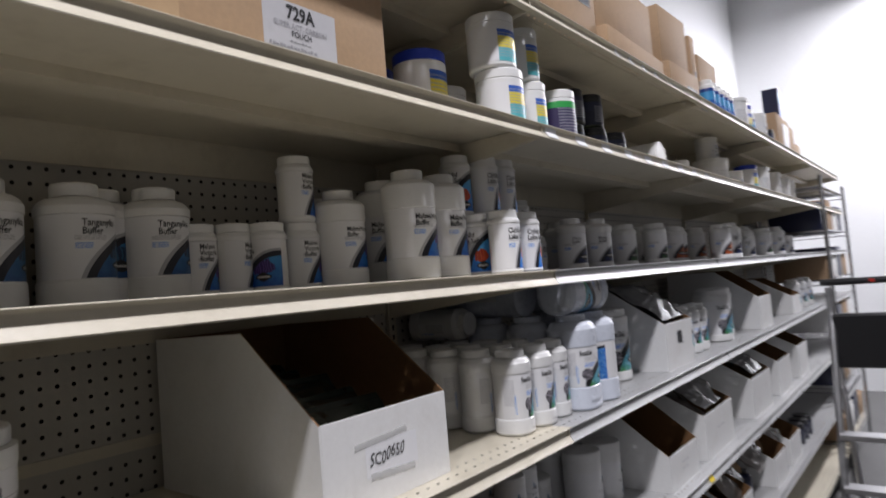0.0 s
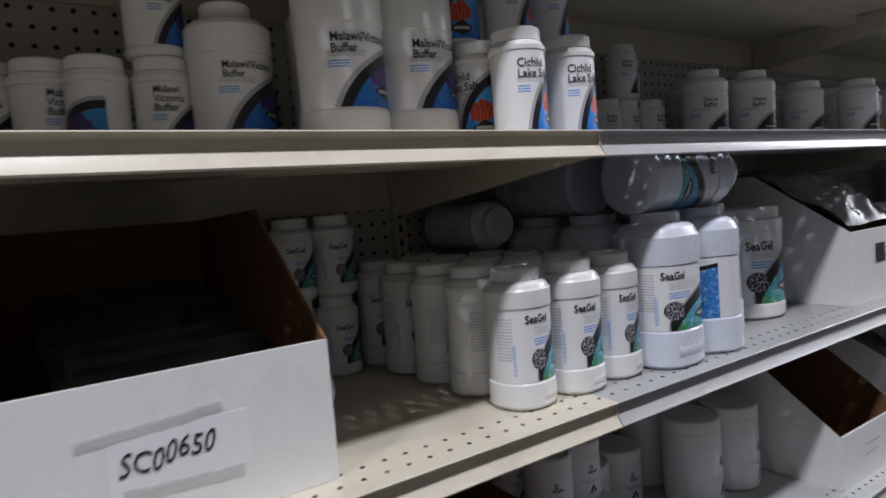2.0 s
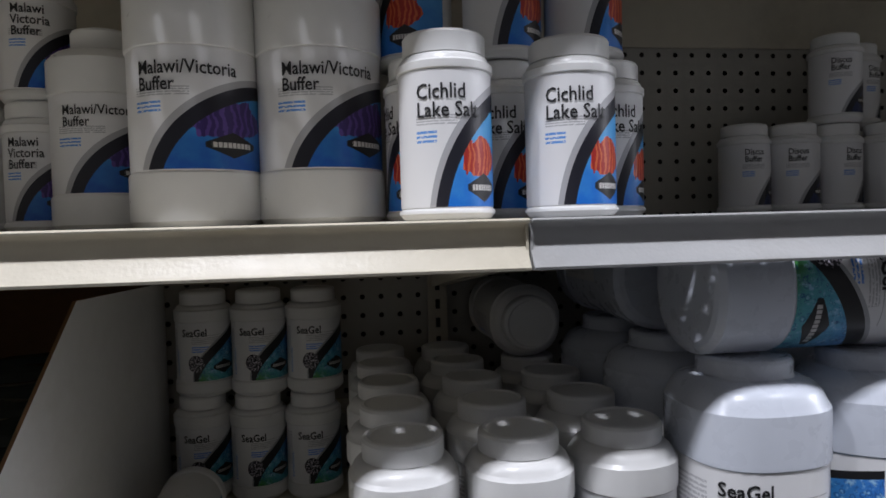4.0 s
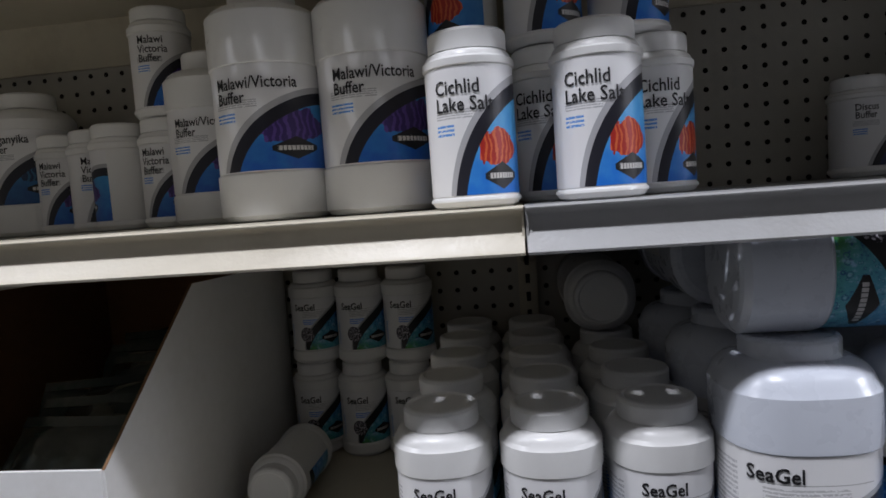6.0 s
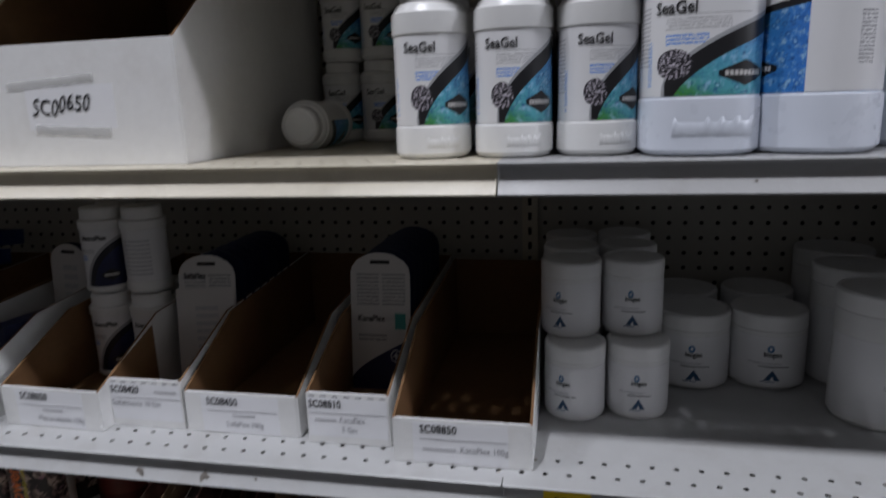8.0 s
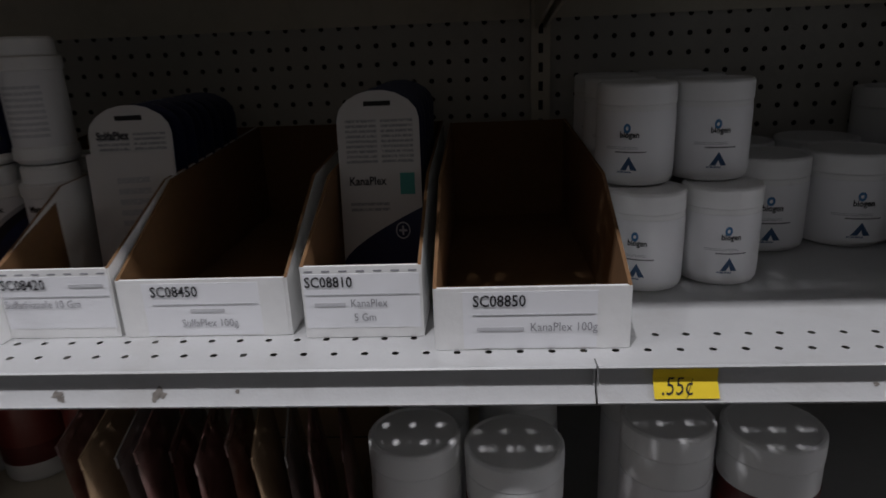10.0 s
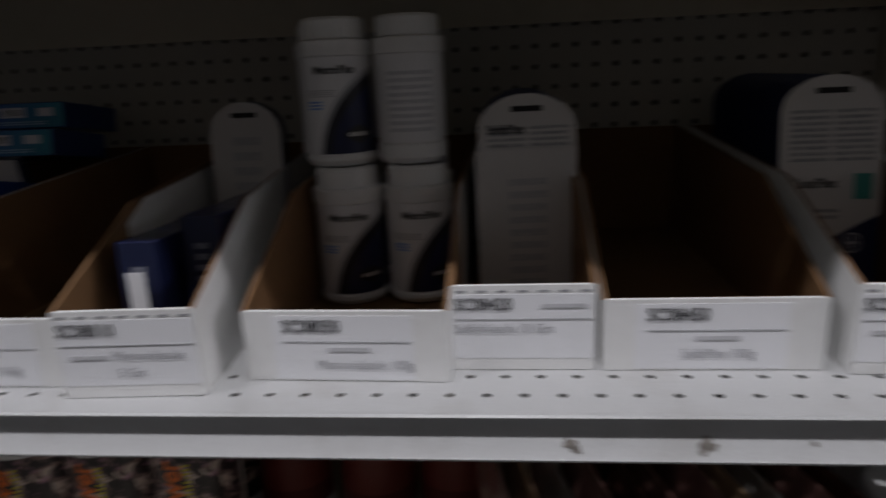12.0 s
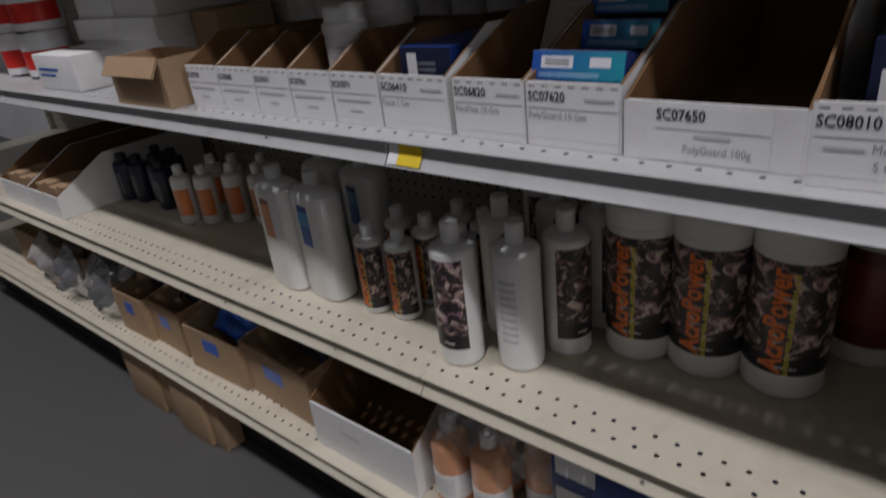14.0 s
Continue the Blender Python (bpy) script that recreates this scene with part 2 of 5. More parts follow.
def gel_art(name, cells, asp, u0, k, ball, badge):
    """White label with a green to blue bubble picture under a rising black band, and a speckled ball."""
    m, nt, uv, u, v, done = art(name, asp)
    n = tex(nt, "ShaderNodeTexNoise", 5, uv, Detail=4)
    c = mixer(nt, bars(nt, uv, u, v, ball[0] - 0.04, ball[0] + 0.25, 0.64, 0.76, 4), PAPERC, (0.50, 0.50, 0.51))
    c = mixer(nt, bars(nt, uv, u, v, ball[0] - 0.04, ball[0] + 0.15, 0.50, 0.61, 3), c, (0.10, 0.30, 0.78))
    c = mixer(nt, u.within(ball[0] - 0.04, ball[0] + 0.34) * v.within(0.775, 0.782), c, (0.4, 0.4, 0.4))
    du = (u - u0).op("MAXIMUM", 0.0)
    curve = du.sqrt() * k
    outer = (u - (u0 - 0.045)).op("MAXIMUM", 0.0).sqrt() * k
    low = v * 3.6 + (n - 0.5) * 1.2 + (u - u0 - 0.07) * 4.2
    pic = mixer(nt, low.op("MAXIMUM", 0.0).op("MINIMUM", 1.0), (0.06, 0.28, 0.04), (0.10, 0.42, 0.50))
    pic = mixer(nt, (v * 1.5 + (u - u0) * 1.6 - 0.60).op("MAXIMUM", 0.0).op("MINIMUM", 1.0), pic, (0.09, 0.33, 0.72))
    pic = bubbles(nt, uv, pic, cells)
    c = mixer(nt, (v < outer + 0.045) * (u > u0 - 0.045), c, (0.40, 0.41, 0.43))
    c = mixer(nt, (v < outer) * (u > u0 - 0.03), c, (0.014, 0.014, 0.016))
    c = mixer(nt, (v < curve - 0.13) * (u > u0), c, pic)
    bu, bv = (u - ball[0]) * (1 / 0.082), (v - ball[1]) * (1 / 0.145)
    bd = (bu * bu + bv * bv).sqrt()
    sp = tex(nt, "ShaderNodeTexNoise", 38, uv, Detail=3)
    body = mixer(nt, sp > 0.54, (0.016, 0.014, 0.02), (0.58, 0.54, 0.60))
    c = mixer(nt, bd < 1.0, c, body)
    c = lozenge(nt, u, v, c, badge[0], badge[1], 8.5, 10.5)
    c = mixer(nt, bars(nt, uv, u, v, 0.03, 0.20, 0.30, 0.9, 14), c, (0.5, 0.5, 0.52))
    c = mixer(nt, bars(nt, uv, u, v, 0.19, 0.22, 0.10, 0.55, 14), c, (0.15, 0.35, 0.75))
    done(c)
    return m


def bubble_art(name):
    """Label whose near part is a blue bubble picture that ends at an upright edge, plain beyond it."""
    m, nt, uv, u, v, done = art(name, 2.15)
    pic = mixer(nt, u * 2.0, (0.05, 0.34, 0.55), (0.04, 0.20, 0.62))
    pic = bubbles(nt, uv, pic, 11)
    curve = u * 0.30 + 0.68
    c = mixer(nt, bars(nt, uv, u, v, 0.72, 0.80, 0.25, 0.75, 14), PAPERC, (0.3, 0.3, 0.32))
    c = mixer(nt, (v < curve + 0.07) * (u < 0.52), c, (0.012, 0.012, 0.014))
    c = mixer(nt, (v < curve) * (u < 0.52), c, pic)
    c = lozenge(nt, u, v, c, 0.26, 0.24, 8.0, 10.5)
    done(c)
    return m


def coral_art(name, asp, band=False):
    """Dark coral picture with pink and cream polyps; with a band, small yellow print beside it."""
    m, nt, uv, u, v, done = art(name, asp)
    n = tex(nt, "ShaderNodeTexNoise", 13, uv, Detail=4)
    warp = tex(nt, "ShaderNodeTexNoise", 8.0, uv, Detail=2, Distortion=1.2)
    c = mixer(nt, n, (0.010, 0.008, 0.012), (0.05, 0.035, 0.035))
    c = mixer(nt, ((warp - 0.50) * 9.0).op("MAXIMUM", 0.0).op("MINIMUM", 1.0), c, (0.34, 0.22, 0.20))
    c = mixer(nt, ((warp - 0.585) * 14.0).op("MAXIMUM", 0.0).op("MINIMUM", 1.0), c, (0.66, 0.54, 0.48))
    c = mixer(nt, ((n - 0.58) * 9.0).op("MAXIMUM", 0.0).op("MINIMUM", 0.9), c, (0.46, 0.24, 0.33))
    c = mixer(nt, v < 0.16, c, (0.012, 0.012, 0.014))
    c = mixer(nt, bars(nt, uv, u, v, 0.42, 0.68, 0.055, 0.10, 1), c, (0.6, 0.6, 0.6))
    if band:
        c = mixer(nt, u.within(0.595, 0.63) * (v < 0.92) * ((v * 30).fract() < 0.6) * (n > 0.4), c, (0.66, 0.56, 0.03))
    done(c)
    return m


def stripe_art(name, stops, lines=True, split=0.0):
    """Plain label of level bands; stops: (height, colour) from the bottom."""
    m, nt, uv, u, v, done = art(name)
    n = tex(nt, "ShaderNodeTexNoise", 10, uv, Detail=3)
    c = mixer(nt, 0.0, stops[0][1], stops[0][1])
    for h, col in stops[1:]:
        c = mixer(nt, (v + (n - 0.5) * 0.03) > h, c, col)
    if lines:
        c = mixer(nt, bars(nt, uv, u, v, 0.32, 0.7, 0.12, 0.85, 9) * 0.6, c, (0.35, 0.36, 0.4))
    if split:
        c = mixer(nt, u < split, c, PAPERC)
    done(c)
    return m


LAKE = swoosh("lake_label", (0.01, 0.10, 0.45), (0.05, 0.32, 0.62), (0.04, 0.018, 0.13), (0.13, 0.07, 0.33), 0.95, -0.30, 0.58, 0.62, blobr=(0.20, 0.17))
SALT = swoosh("salt_label", (0.01, 0.16, 0.62), (0.10, 0.42, 0.75), (0.40, 0.02, 0.012), (0.72, 0.17, 0.05), 0.98, -0.22, 0.54, 0.55, blobc=(0.68, 0.36), blobr=(0.135, 0.17), logo=(0.70, 0.14))
TANG = swoosh("tang_label", (0.01, 0.07, 0.22), (0.03, 0.20, 0.42), (0.01, 0.03, 0.08), (0.03, 0.15, 0.28), 0.98, -0.30, 0.60, 0.62)
DISC = swoosh("disc_label", (0.012, 0.02, 0.08), (0.03, 0.06, 0.2), (0.02, 0.02, 0.08), (0.05, 0.06, 0.15), 0.98, -0.35, 0.52, 0.62)
LEAF = swoosh("leaf_label", (0.01, 0.06, 0.01), (0.04, 0.2, 0.05), (0.02, 0.12, 0.02), (0.05, 0.25, 0.05), 1.0, -0.35, 0.5, 0.62)
RUST = swoosh("rust_label", (0.42, 0.08, 0.02), (0.55, 0.16, 0.06), (0.4, 0.1, 0.03), (0.55, 0.2, 0.08), 1.0, -0.35, 0.55, 0.62)
PLEX = swoosh("medicine_label", (0.008, 0.012, 0.05), (0.012, 0.02, 0.09), (0.01, 0.015, 0.06), (0.02, 0.03, 0.1), 1.0, -0.2, 0.56, 0.6, blobr=(0.03, 0.03))
GEL = gel_art("gel_label", 8, 1.56, 0.44, 1.3, (0.435, 0.30), (0.73, 0.22))
GELBIG = gel_art("gel_label_wide", 10, 2.15, 0.325, 1.07, (0.335, 0.31), (0.66, 0.21))
BUBBLE = bubble_art("bubble_label")
CORAL = coral_art("coral_label", 0.5)
CORALBAND = coral_art("coral_band_label", 1.15, True)
POND = stripe_art("pond_label", [(0, (0.10, 0.45, 0.50)), (0.38, (0.75, 0.62, 0.05)), (0.72, (0.03, 0.12, 0.5)), (0.9, PAPERC)], split=0.42)
GREENJAR = stripe_art("green_jar_label", [(0, PAPERC), (0.12, (0.03, 0.02, 0.08)), (0.82, (0.03, 0.35, 0.08))])
PRINT = stripe_art("fine_print_label", [(0, PAPERC)])
REDBAND = stripe_art("red_band_label", [(0, PAPERC), (0.2, (0.7, 0.03, 0.02)), (0.75, PAPERC)], lines=False)
REDDARK = stripe_art("deep_red_label", [(0, (0.12, 0.014, 0.012)), (0.22, (0.20, 0.035, 0.028)), (0.5, (0.19, 0.028, 0.022)), (0.85, (0.10, 0.012, 0.012))], lines=False)
ORANGEL = stripe_art("orange_label", [(0, PAPERC), (0.12, (0.75, 0.22, 0.06)), (0.85, PAPERC)], split=0.3)
BLUEL = stripe_art("blue_label", [(0, (0.02, 0.12, 0.45)), (0.5, (0.05, 0.3, 0.6)), (0.86, (0.01, 0.05, 0.25))], lines=False)
ORANGEL2 = stripe_art("orange_strip_label", [(0, (0.62, 0.20, 0.06)), (0.5, (0.70, 0.26, 0.08)), (0.86, (0.25, 0.06, 0.03))], lines=False)
NAVYL = stripe_art("navy_label", [(0, (0.009, 0.012, 0.034)), (0.6, (0.012, 0.017, 0.05))])


def tub_art(name):
    """White tub print: a blue ring badge, fine bars, a rule and a small dark hill figure."""
    m, nt, uv, u, v, done = art(name)
    c = mixer(nt, bars(nt, uv, u, v, 0.36, 0.60, 0.43, 0.48, 2), PAPERC, (0.45, 0.45, 0.47))
    c = mixer(nt, u.within(0.44, 0.66) * v.within(0.375, 0.395), c, (0.12, 0.12, 0.13))
    bu, bv = (u - 0.52) * 3.0, v - 0.75
    bd = (bu * bu + bv * bv).sqrt()
    c = mixer(nt, bd.within(0.03, 0.075), c, (0.03, 0.16, 0.34))
    eu, ev = ((u - 0.54) * 3.4).abs(), v - 0.10
    c = mixer(nt, (ev > 0.0) * (ev + eu * 1.1 < 0.22) * (ev + eu * 1.6 > 0.09), c, (0.02, 0.07, 0.16))
    c = mixer(nt, bars(nt, uv, u, v, 0.46, 0.56, 0.06, 0.11, 1), c, (0.1, 0.15, 0.25))
    done(c)
    return m


def card_art(name, badge):
    m, nt, uv, u, v, done = art(name)
    c = mixer(nt, bars(nt, uv, u, v, 0.10, 0.48, 0.62, 0.86, 9), (0.62, 0.60, 0.58), (0.30, 0.30, 0.31))
    c = mixer(nt, bars(nt, uv, u, v, 0.53, 0.92, 0.62, 0.86, 9), c, (0.30, 0.30, 0.31))
    c = mixer(nt, bars(nt, uv, u, v, 0.12, 0.60, 0.36, 0.42, 2), c, (0.30, 0.30, 0.31))
    bu, bv = u - 0.83, (v - 0.505) * 1.9
    bd = (bu.op("POWER", 4.0) + bv.op("POWER", 4.0))
    c = mixer(nt, (bu.abs() < 0.09) * (bv.abs() < 0.11), c, badge)
    curve = (u * 0.55).op("POWER", 0.7) * 0.45 + 0.08
    c = mixer(nt, v < curve, c, (0.015, 0.02, 0.07))
    pu, pv = u - 0.75, (v - 0.25) * 1.9
    pd = (pu * pu + pv * pv).sqrt()
    c = mixer(nt, pd.within(0.075, 0.09), c, (0.55, 0.56, 0.6))
    c = mixer(nt, (pd < 0.05) * ((pu.abs() < 0.012) + (pv.abs() < 0.012)), c, (0.55, 0.56, 0.6))
    done(c)
    return m


def blue_box_art(name):
    m, nt, uv, u, v, done = art(name)
    br = tex(nt, "ShaderNodeTexVoronoi", 22, uv)
    c = mixer(nt, u, (0.015, 0.07, 0.38), (0.01, 0.33, 0.36))
    c = mixer(nt, (br > 0.5) * 0.4, c, (0.015, 0.12, 0.42))
    c = mixer(nt, u.within(0.10, 0.46) * v.within(0.42, 0.84), c, (0.75, 0.76, 0.8))
    c = mixer(nt, u.within(0.14, 0.42) * v.within(0.5, 0.76) * ((u * 60).fract() < 0.5), c, (0.05, 0.05, 0.06))
    c = mixer(nt, u.within(0.64, 0.86) * v.within(0.46, 0.80), c, (0.75, 0.76, 0.8))
    c = mixer(nt, bars(nt, uv, u, v, 0.08, 0.75, 0.12, 0.3, 2), c, (0.4, 0.6, 0.75))
    done(c)
    return m


TUB = tub_art("tub_label")
KANA = card_art("card_print", (0.05, 0.32, 0.28))
SULFA = card_art("card_print_green", (0.12, 0.28, 0.08))
BLUEBOX = blue_box_art("blue_carton_print")
PRINTCARD = stripe_art("leaflet_print", [(0, (0.60, 0.57, 0.55))])


# ---- mesh helpers ----
def part(name, bm, material, parent=None, label=""):
    me = bpy.data.meshes.new(name)
    bm.to_mesh(me)
    bm.free()
    for m in material if isinstance(material, (list, tuple)) else (material,):
        me.materials.append(m)
    ob = new(name, me)
    ob.parent = parent
    if label:
        ob["label"] = label
    return ob


def smooth(bm, angle=19):
    for f in bm.faces:
        f.smooth = True
    for e in bm.edges:
        if len(e.link_faces) == 2 and e.calc_face_angle(0) > radians(angle):
            e.smooth = False
    return bm


def thing(name, label, category, group="", kind=""):
    return tagged(new(name), label, category, group, kind)


def box_into(bm, x0, x1, y0, y1, z0, z1, bevel=0.0, slot=0):
    r = bmesh.ops.create_cube(bm, size=1.0, matrix=Matrix.LocRotScale(((x0 + x1) / 2, (y0 + y1) / 2, (z0 + z1) / 2), None, (x1 - x0, y1 - y0, z1 - z0)))
    vs = r["verts"]
    fs = {f for v in vs for f in v.link_faces}
    for f in fs:
        f.material_index = slot
    if bevel:
        es = list({e for v in vs for e in v.link_edges})
        bmesh.ops.bevel(bm, geom=es, offset=bevel, segments=2, affect="EDGES", profile=0.5)
    return bm


def box(*a, **k):
    return box_into(bmesh.new(), *a, **k)


def squircle(a, n):
    return (abs(math.cos(a)) ** n + abs(math.sin(a)) ** n) ** (-1 / n)


def lathe(profile, seg=32, n=2.0, flat=1.0):
    """Turn (radius, height) pairs round z; n above 2 squares the section, flat squeezes it along x."""
    bm = bmesh.new()
    rings = []
    for r, z in profile:
        if r < 1e-5:
            rings.append([bm.verts.new((0, 0, z))])
        else:
            rings.append([bm.verts.new((flat * r * squircle(a, n) * math.cos(a), r * squircle(a, n) * math.sin(a), z)) for a in (2 * math.pi * i / seg for i in range(seg))])
    for lo, hi in zip(rings, rings[1:]):
        for i in range(seg):
            j = (i + 1) % seg
            if len(lo) == 1:
                bm.faces.new((lo[0], hi[j], hi[i]))
            elif len(hi) == 1:
                bm.faces.new((lo[i], lo[j], hi[0]))
            else:
                bm.faces.new((lo[i], lo[j], hi[j], hi[i]))
    bmesh.ops.recalc_face_normals(bm, faces=bm.faces)
    return smooth(bm)


def wrap_panel(R, z0, z1, a0, a1, n=2.0, flat=1.0, seg=22):
    """A label bent round a bottle, with u along it and v up."""
    bm = bmesh.new()
    uvl = bm.loops.layers.uv.new("UVMap")
    def at(a, z, k):
        return (flat * (R + k) * squircle(a, n) * math.cos(a), (R + k) * squircle(a, n) * math.sin(a), z)
    cols = []
    for i in range(seg + 1):
        a = a0 + (a1 - a0) * i / seg
        cols.append((bm.verts.new(at(a, z0, 0.0005)), bm.verts.new(at(a, z1, 0.0005)), bm.verts.new(at(a, z1, -0.0002)), bm.verts.new(at(a, z0, -0.0002))))
    for i in range(seg):
        c, d = cols[i], cols[i + 1]
        f = bm.faces.new((c[0], d[0], d[1], c[1]))
        f.smooth = True
        for l, (uu, vv) in zip(f.loops, ((i, 0), (i + 1, 0), (i + 1, 1), (i, 1))):
            l[uvl].uv = (uu / seg, vv)
        bm.faces.new((c[1], d[1], d[2], c[2]))
        bm.faces.new((d[0], c[0], c[3], d[3]))
        for e in f.edges:
            e.smooth = not (e.verts[0].co.z == e.verts[1].co.z)
    return bm


TEXTS = {}


def glyphs(body, size, bold=0.0, center=False, shear=0.0):
    """Vertices and faces of a line of text in the built-in font, lying in x, y."""
    key = (body, size, bold, center, shear)
    if key not in TEXTS:
        cu = bpy.data.curves.new("text", "FONT")
        cu.body, cu.size, cu.offset, cu.shear = body, size, bold * size, shear
        cu.resolution_u = 2
        cu.align_x = "CENTER" if center else "LEFT"
        cu.space_line = 0.85
        ob = bpy.data.objects.new("text", cu)
        scene.collection.objects.link(ob)
        dg = bpy.context.evaluated_depsgraph_get()
        me = bpy.data.meshes.new_from_object(ob.evaluated_get(dg))
        TEXTS[key] = ([tuple(v.co) for v in me.vertices], [tuple(p.vertices) for p in me.polygons])
        bpy.data.objects.remove(ob)
        bpy.data.curves.remove(cu)
        bpy.data.meshes.remove(me)
    return TEXTS[key]


def lettering(body, size, place, material, parent, bold=0.012, center=False, name="lettering", shear=0.0, turn=False, wide=0.84):
    """Text laid on a surface: place(x, y) gives the 3D point. turn: the line runs upwards."""
    vs, fs = glyphs(body, size, bold, center, shear)
    bm = bmesh.new()
    pts = [bm.verts.new((x * wide, y, 0.0)) for x, y, _ in vs]
    for f in fs:
        if len(set(f)) > 2:
            try:
                bm.faces.new([pts[i] for i in f])
            except ValueError:
                pass
    if size > 0.012:
        for _ in range(2):
            bmesh.ops.subdivide_edges(bm, edges=[e for e in bm.edges if e.calc_length() > size * 0.15], cuts=1)
        bmesh.ops.triangulate(bm, faces=bm.faces)
    for v in bm.verts:
        v.co = place(-v.co.y, v.co.x) if turn else place(v.co.x, v.co.y)
    return part(name, bm, material, parent)


def on_bottle(R, z, a0, n=2.0, flat=1.0):
    def place(x, y):
        a = a0 + x / R
        k = (R + 0.0012) * squircle(a, n)
        return (flat * k * math.cos(a), k * math.sin(a), z + y)
    return place


def on_front(x, y, z):
    return lambda u, v: (x + 0.0006, y + u, z + v)


KINDS = {}


def put(key, m, label=""):
    """Place a thing of a known kind: build it the first time, copy it after."""
    if key not in KINDS:
        KINDS[key] = BUILD[key]()
        KINDS[key].matrix_basis = m
        ob = KINDS[key]
    else:
        ob = copy_thing(KINDS[key], m)
    if label:
        ob["label"] = label
    return ob


def bottle(label, R, H, shoulder, cap_r, cap_h, lab=None, words=(), n=2.0, flat=1.0, body_mat=None, cap_mat=None, category="bottle", group="", name="plastic_bottle",
           step=True, span=(-1.75, 1.75), emboss=None):
    """A blow-moulded bottle or jar: body with base band and shoulder, neck, cap, label and its print."""
    root = thing(name, label, category, group)
    z0, z1 = (lab[1], lab[2]) if lab else (H * 0.2, H * 0.7)
    s = 0.0020 if step else 0.0
    prof = [(0, 0.002), (R * 0.86, 0.0), (R * 0.95, 0.0015), (R + s, 0.006), (R + s, z0 - 0.0045), (R + s * 0.8, z0 - 0.0025), (R, z0 - 0.0008), (R, z1 + 0.0006), (R + s * 0.9, z1 + 0.0014), (R + s, z1 + 0.004), (R + s, shoulder)]
    neck = H - cap_h
    for i in range(1, 7):
        t = i / 6 * math.pi / 2
        prof.append((cap_r * 0.94 + (R - cap_r * 0.94) * math.cos(t), shoulder + (neck - shoulder) * math.sin(t) * 0.94))
    prof += [(cap_r * 0.92, neck + 0.002), (0, neck + 0.002)]
    part("body", lathe(prof, 32, n, flat), body_mat or PLASTIC, root)
    cap = [(cap_r * 0.9, neck - 0.001), (cap_r, neck), (cap_r, H - 0.003), (cap_r - 0.0015, H - 0.0008), (cap_r - 0.004, H), (cap_r - 0.006, H - 0.0012), (0, H - 0.0012)]
    part("cap", lathe(cap, 28), cap_mat or CAPW, root)
    if emboss:
        bm = bmesh.new()
        last = None
        for i in range(36):
            b = emboss[0] + emboss[1] * i / 35
            e = 0.0001 + 0.0004 * max(0.0, min(1.0, 0.5 + 2.2 * noise.noise(Vector((i * 0.83, R * 100, 0.0)))))
            k, hh = (R + s) * squircle(b, n), z0 * (0.22 + 0.08 * (noise.noise(Vector((i * 0.31, 7.0, R))) > 0.1))
            col = [bm.verts.new((flat * (k + q) * math.cos(b), (k + q) * math.sin(b), z0 * 0.34 + w)) for q, w in ((-0.0004, -0.001), (e, 0.0), (e * 0.3, hh * 0.5), (e, hh), (-0.0004, hh + 0.001))]
            if last:
                for q in range(4):
                    bm.faces.new((last[q], col[q], col[q + 1], last[q + 1]))
            last = col
        smooth(bm, 60)
        part("embossing", bm, body_mat or PLASTIC, root)
    if lab:
        lb = part("label", wrap_panel(R, z0, z1, span[0], span[1], n, flat), lab[0], root)
        for body, size, z, a, material, *rest in words:
            lettering(body, size, on_bottle(R, z, a, n, flat), material, lb, *rest[:1], turn=len(rest) > 1)
    return root


# ---- room ----
def slab(name, x0, x1, y0, y1, z0, z1, material, label, category):
    return tagged(part(name, box(x0, x1, y0, y1, z0, z1), material), label, category, kind="structure")


slab("floor", WEST - 0.2, EAST + 0.2, SOUTH - 0.2, NORTH + 0.2, -0.15, 0.0, CONCRETE, "dark grey sealed concrete warehouse floor", "floor")
slab("wall_west", WEST - 0.2, WEST, SOUTH, NORTH, 0.0, CEIL, WALL, "white painted wall behind the shelving", "wall")
# unseen wall in place of opposite shelving, dark to keep bounce low
slab("wall_east", EAST, EAST + 0.2, SOUTH, NORTH, 0.0, CEIL, AISLE, "plain unseen grey wall across the aisle, dark to limit bounced light", "wall")
slab("wall_north", WEST - 0.2, EAST + 0.2, NORTH, NORTH + 0.2, 0.0, CEIL, WALL, "bright white patched wall at the aisle end", "wall")
# unseen closing wall, kept dark so little light returns
slab("wall_south", WEST - 0.2, EAST + 0.2, SOUTH - 0.2, SOUTH, 0.0, CEIL, DULL, "plain unseen grey end wall of the stockroom, dark to limit bounced light", "wall")
# unseen ceiling that serves as a bounce for fill light
slab("ceiling", WEST - 0.2, EAST + 0.2, SOUTH - 0.2, NORTH + 0.2, CEIL, CEIL + 0.15, CEILP, "plain grey stockroom ceiling, unseen, set to bounce fill light", "ceiling")


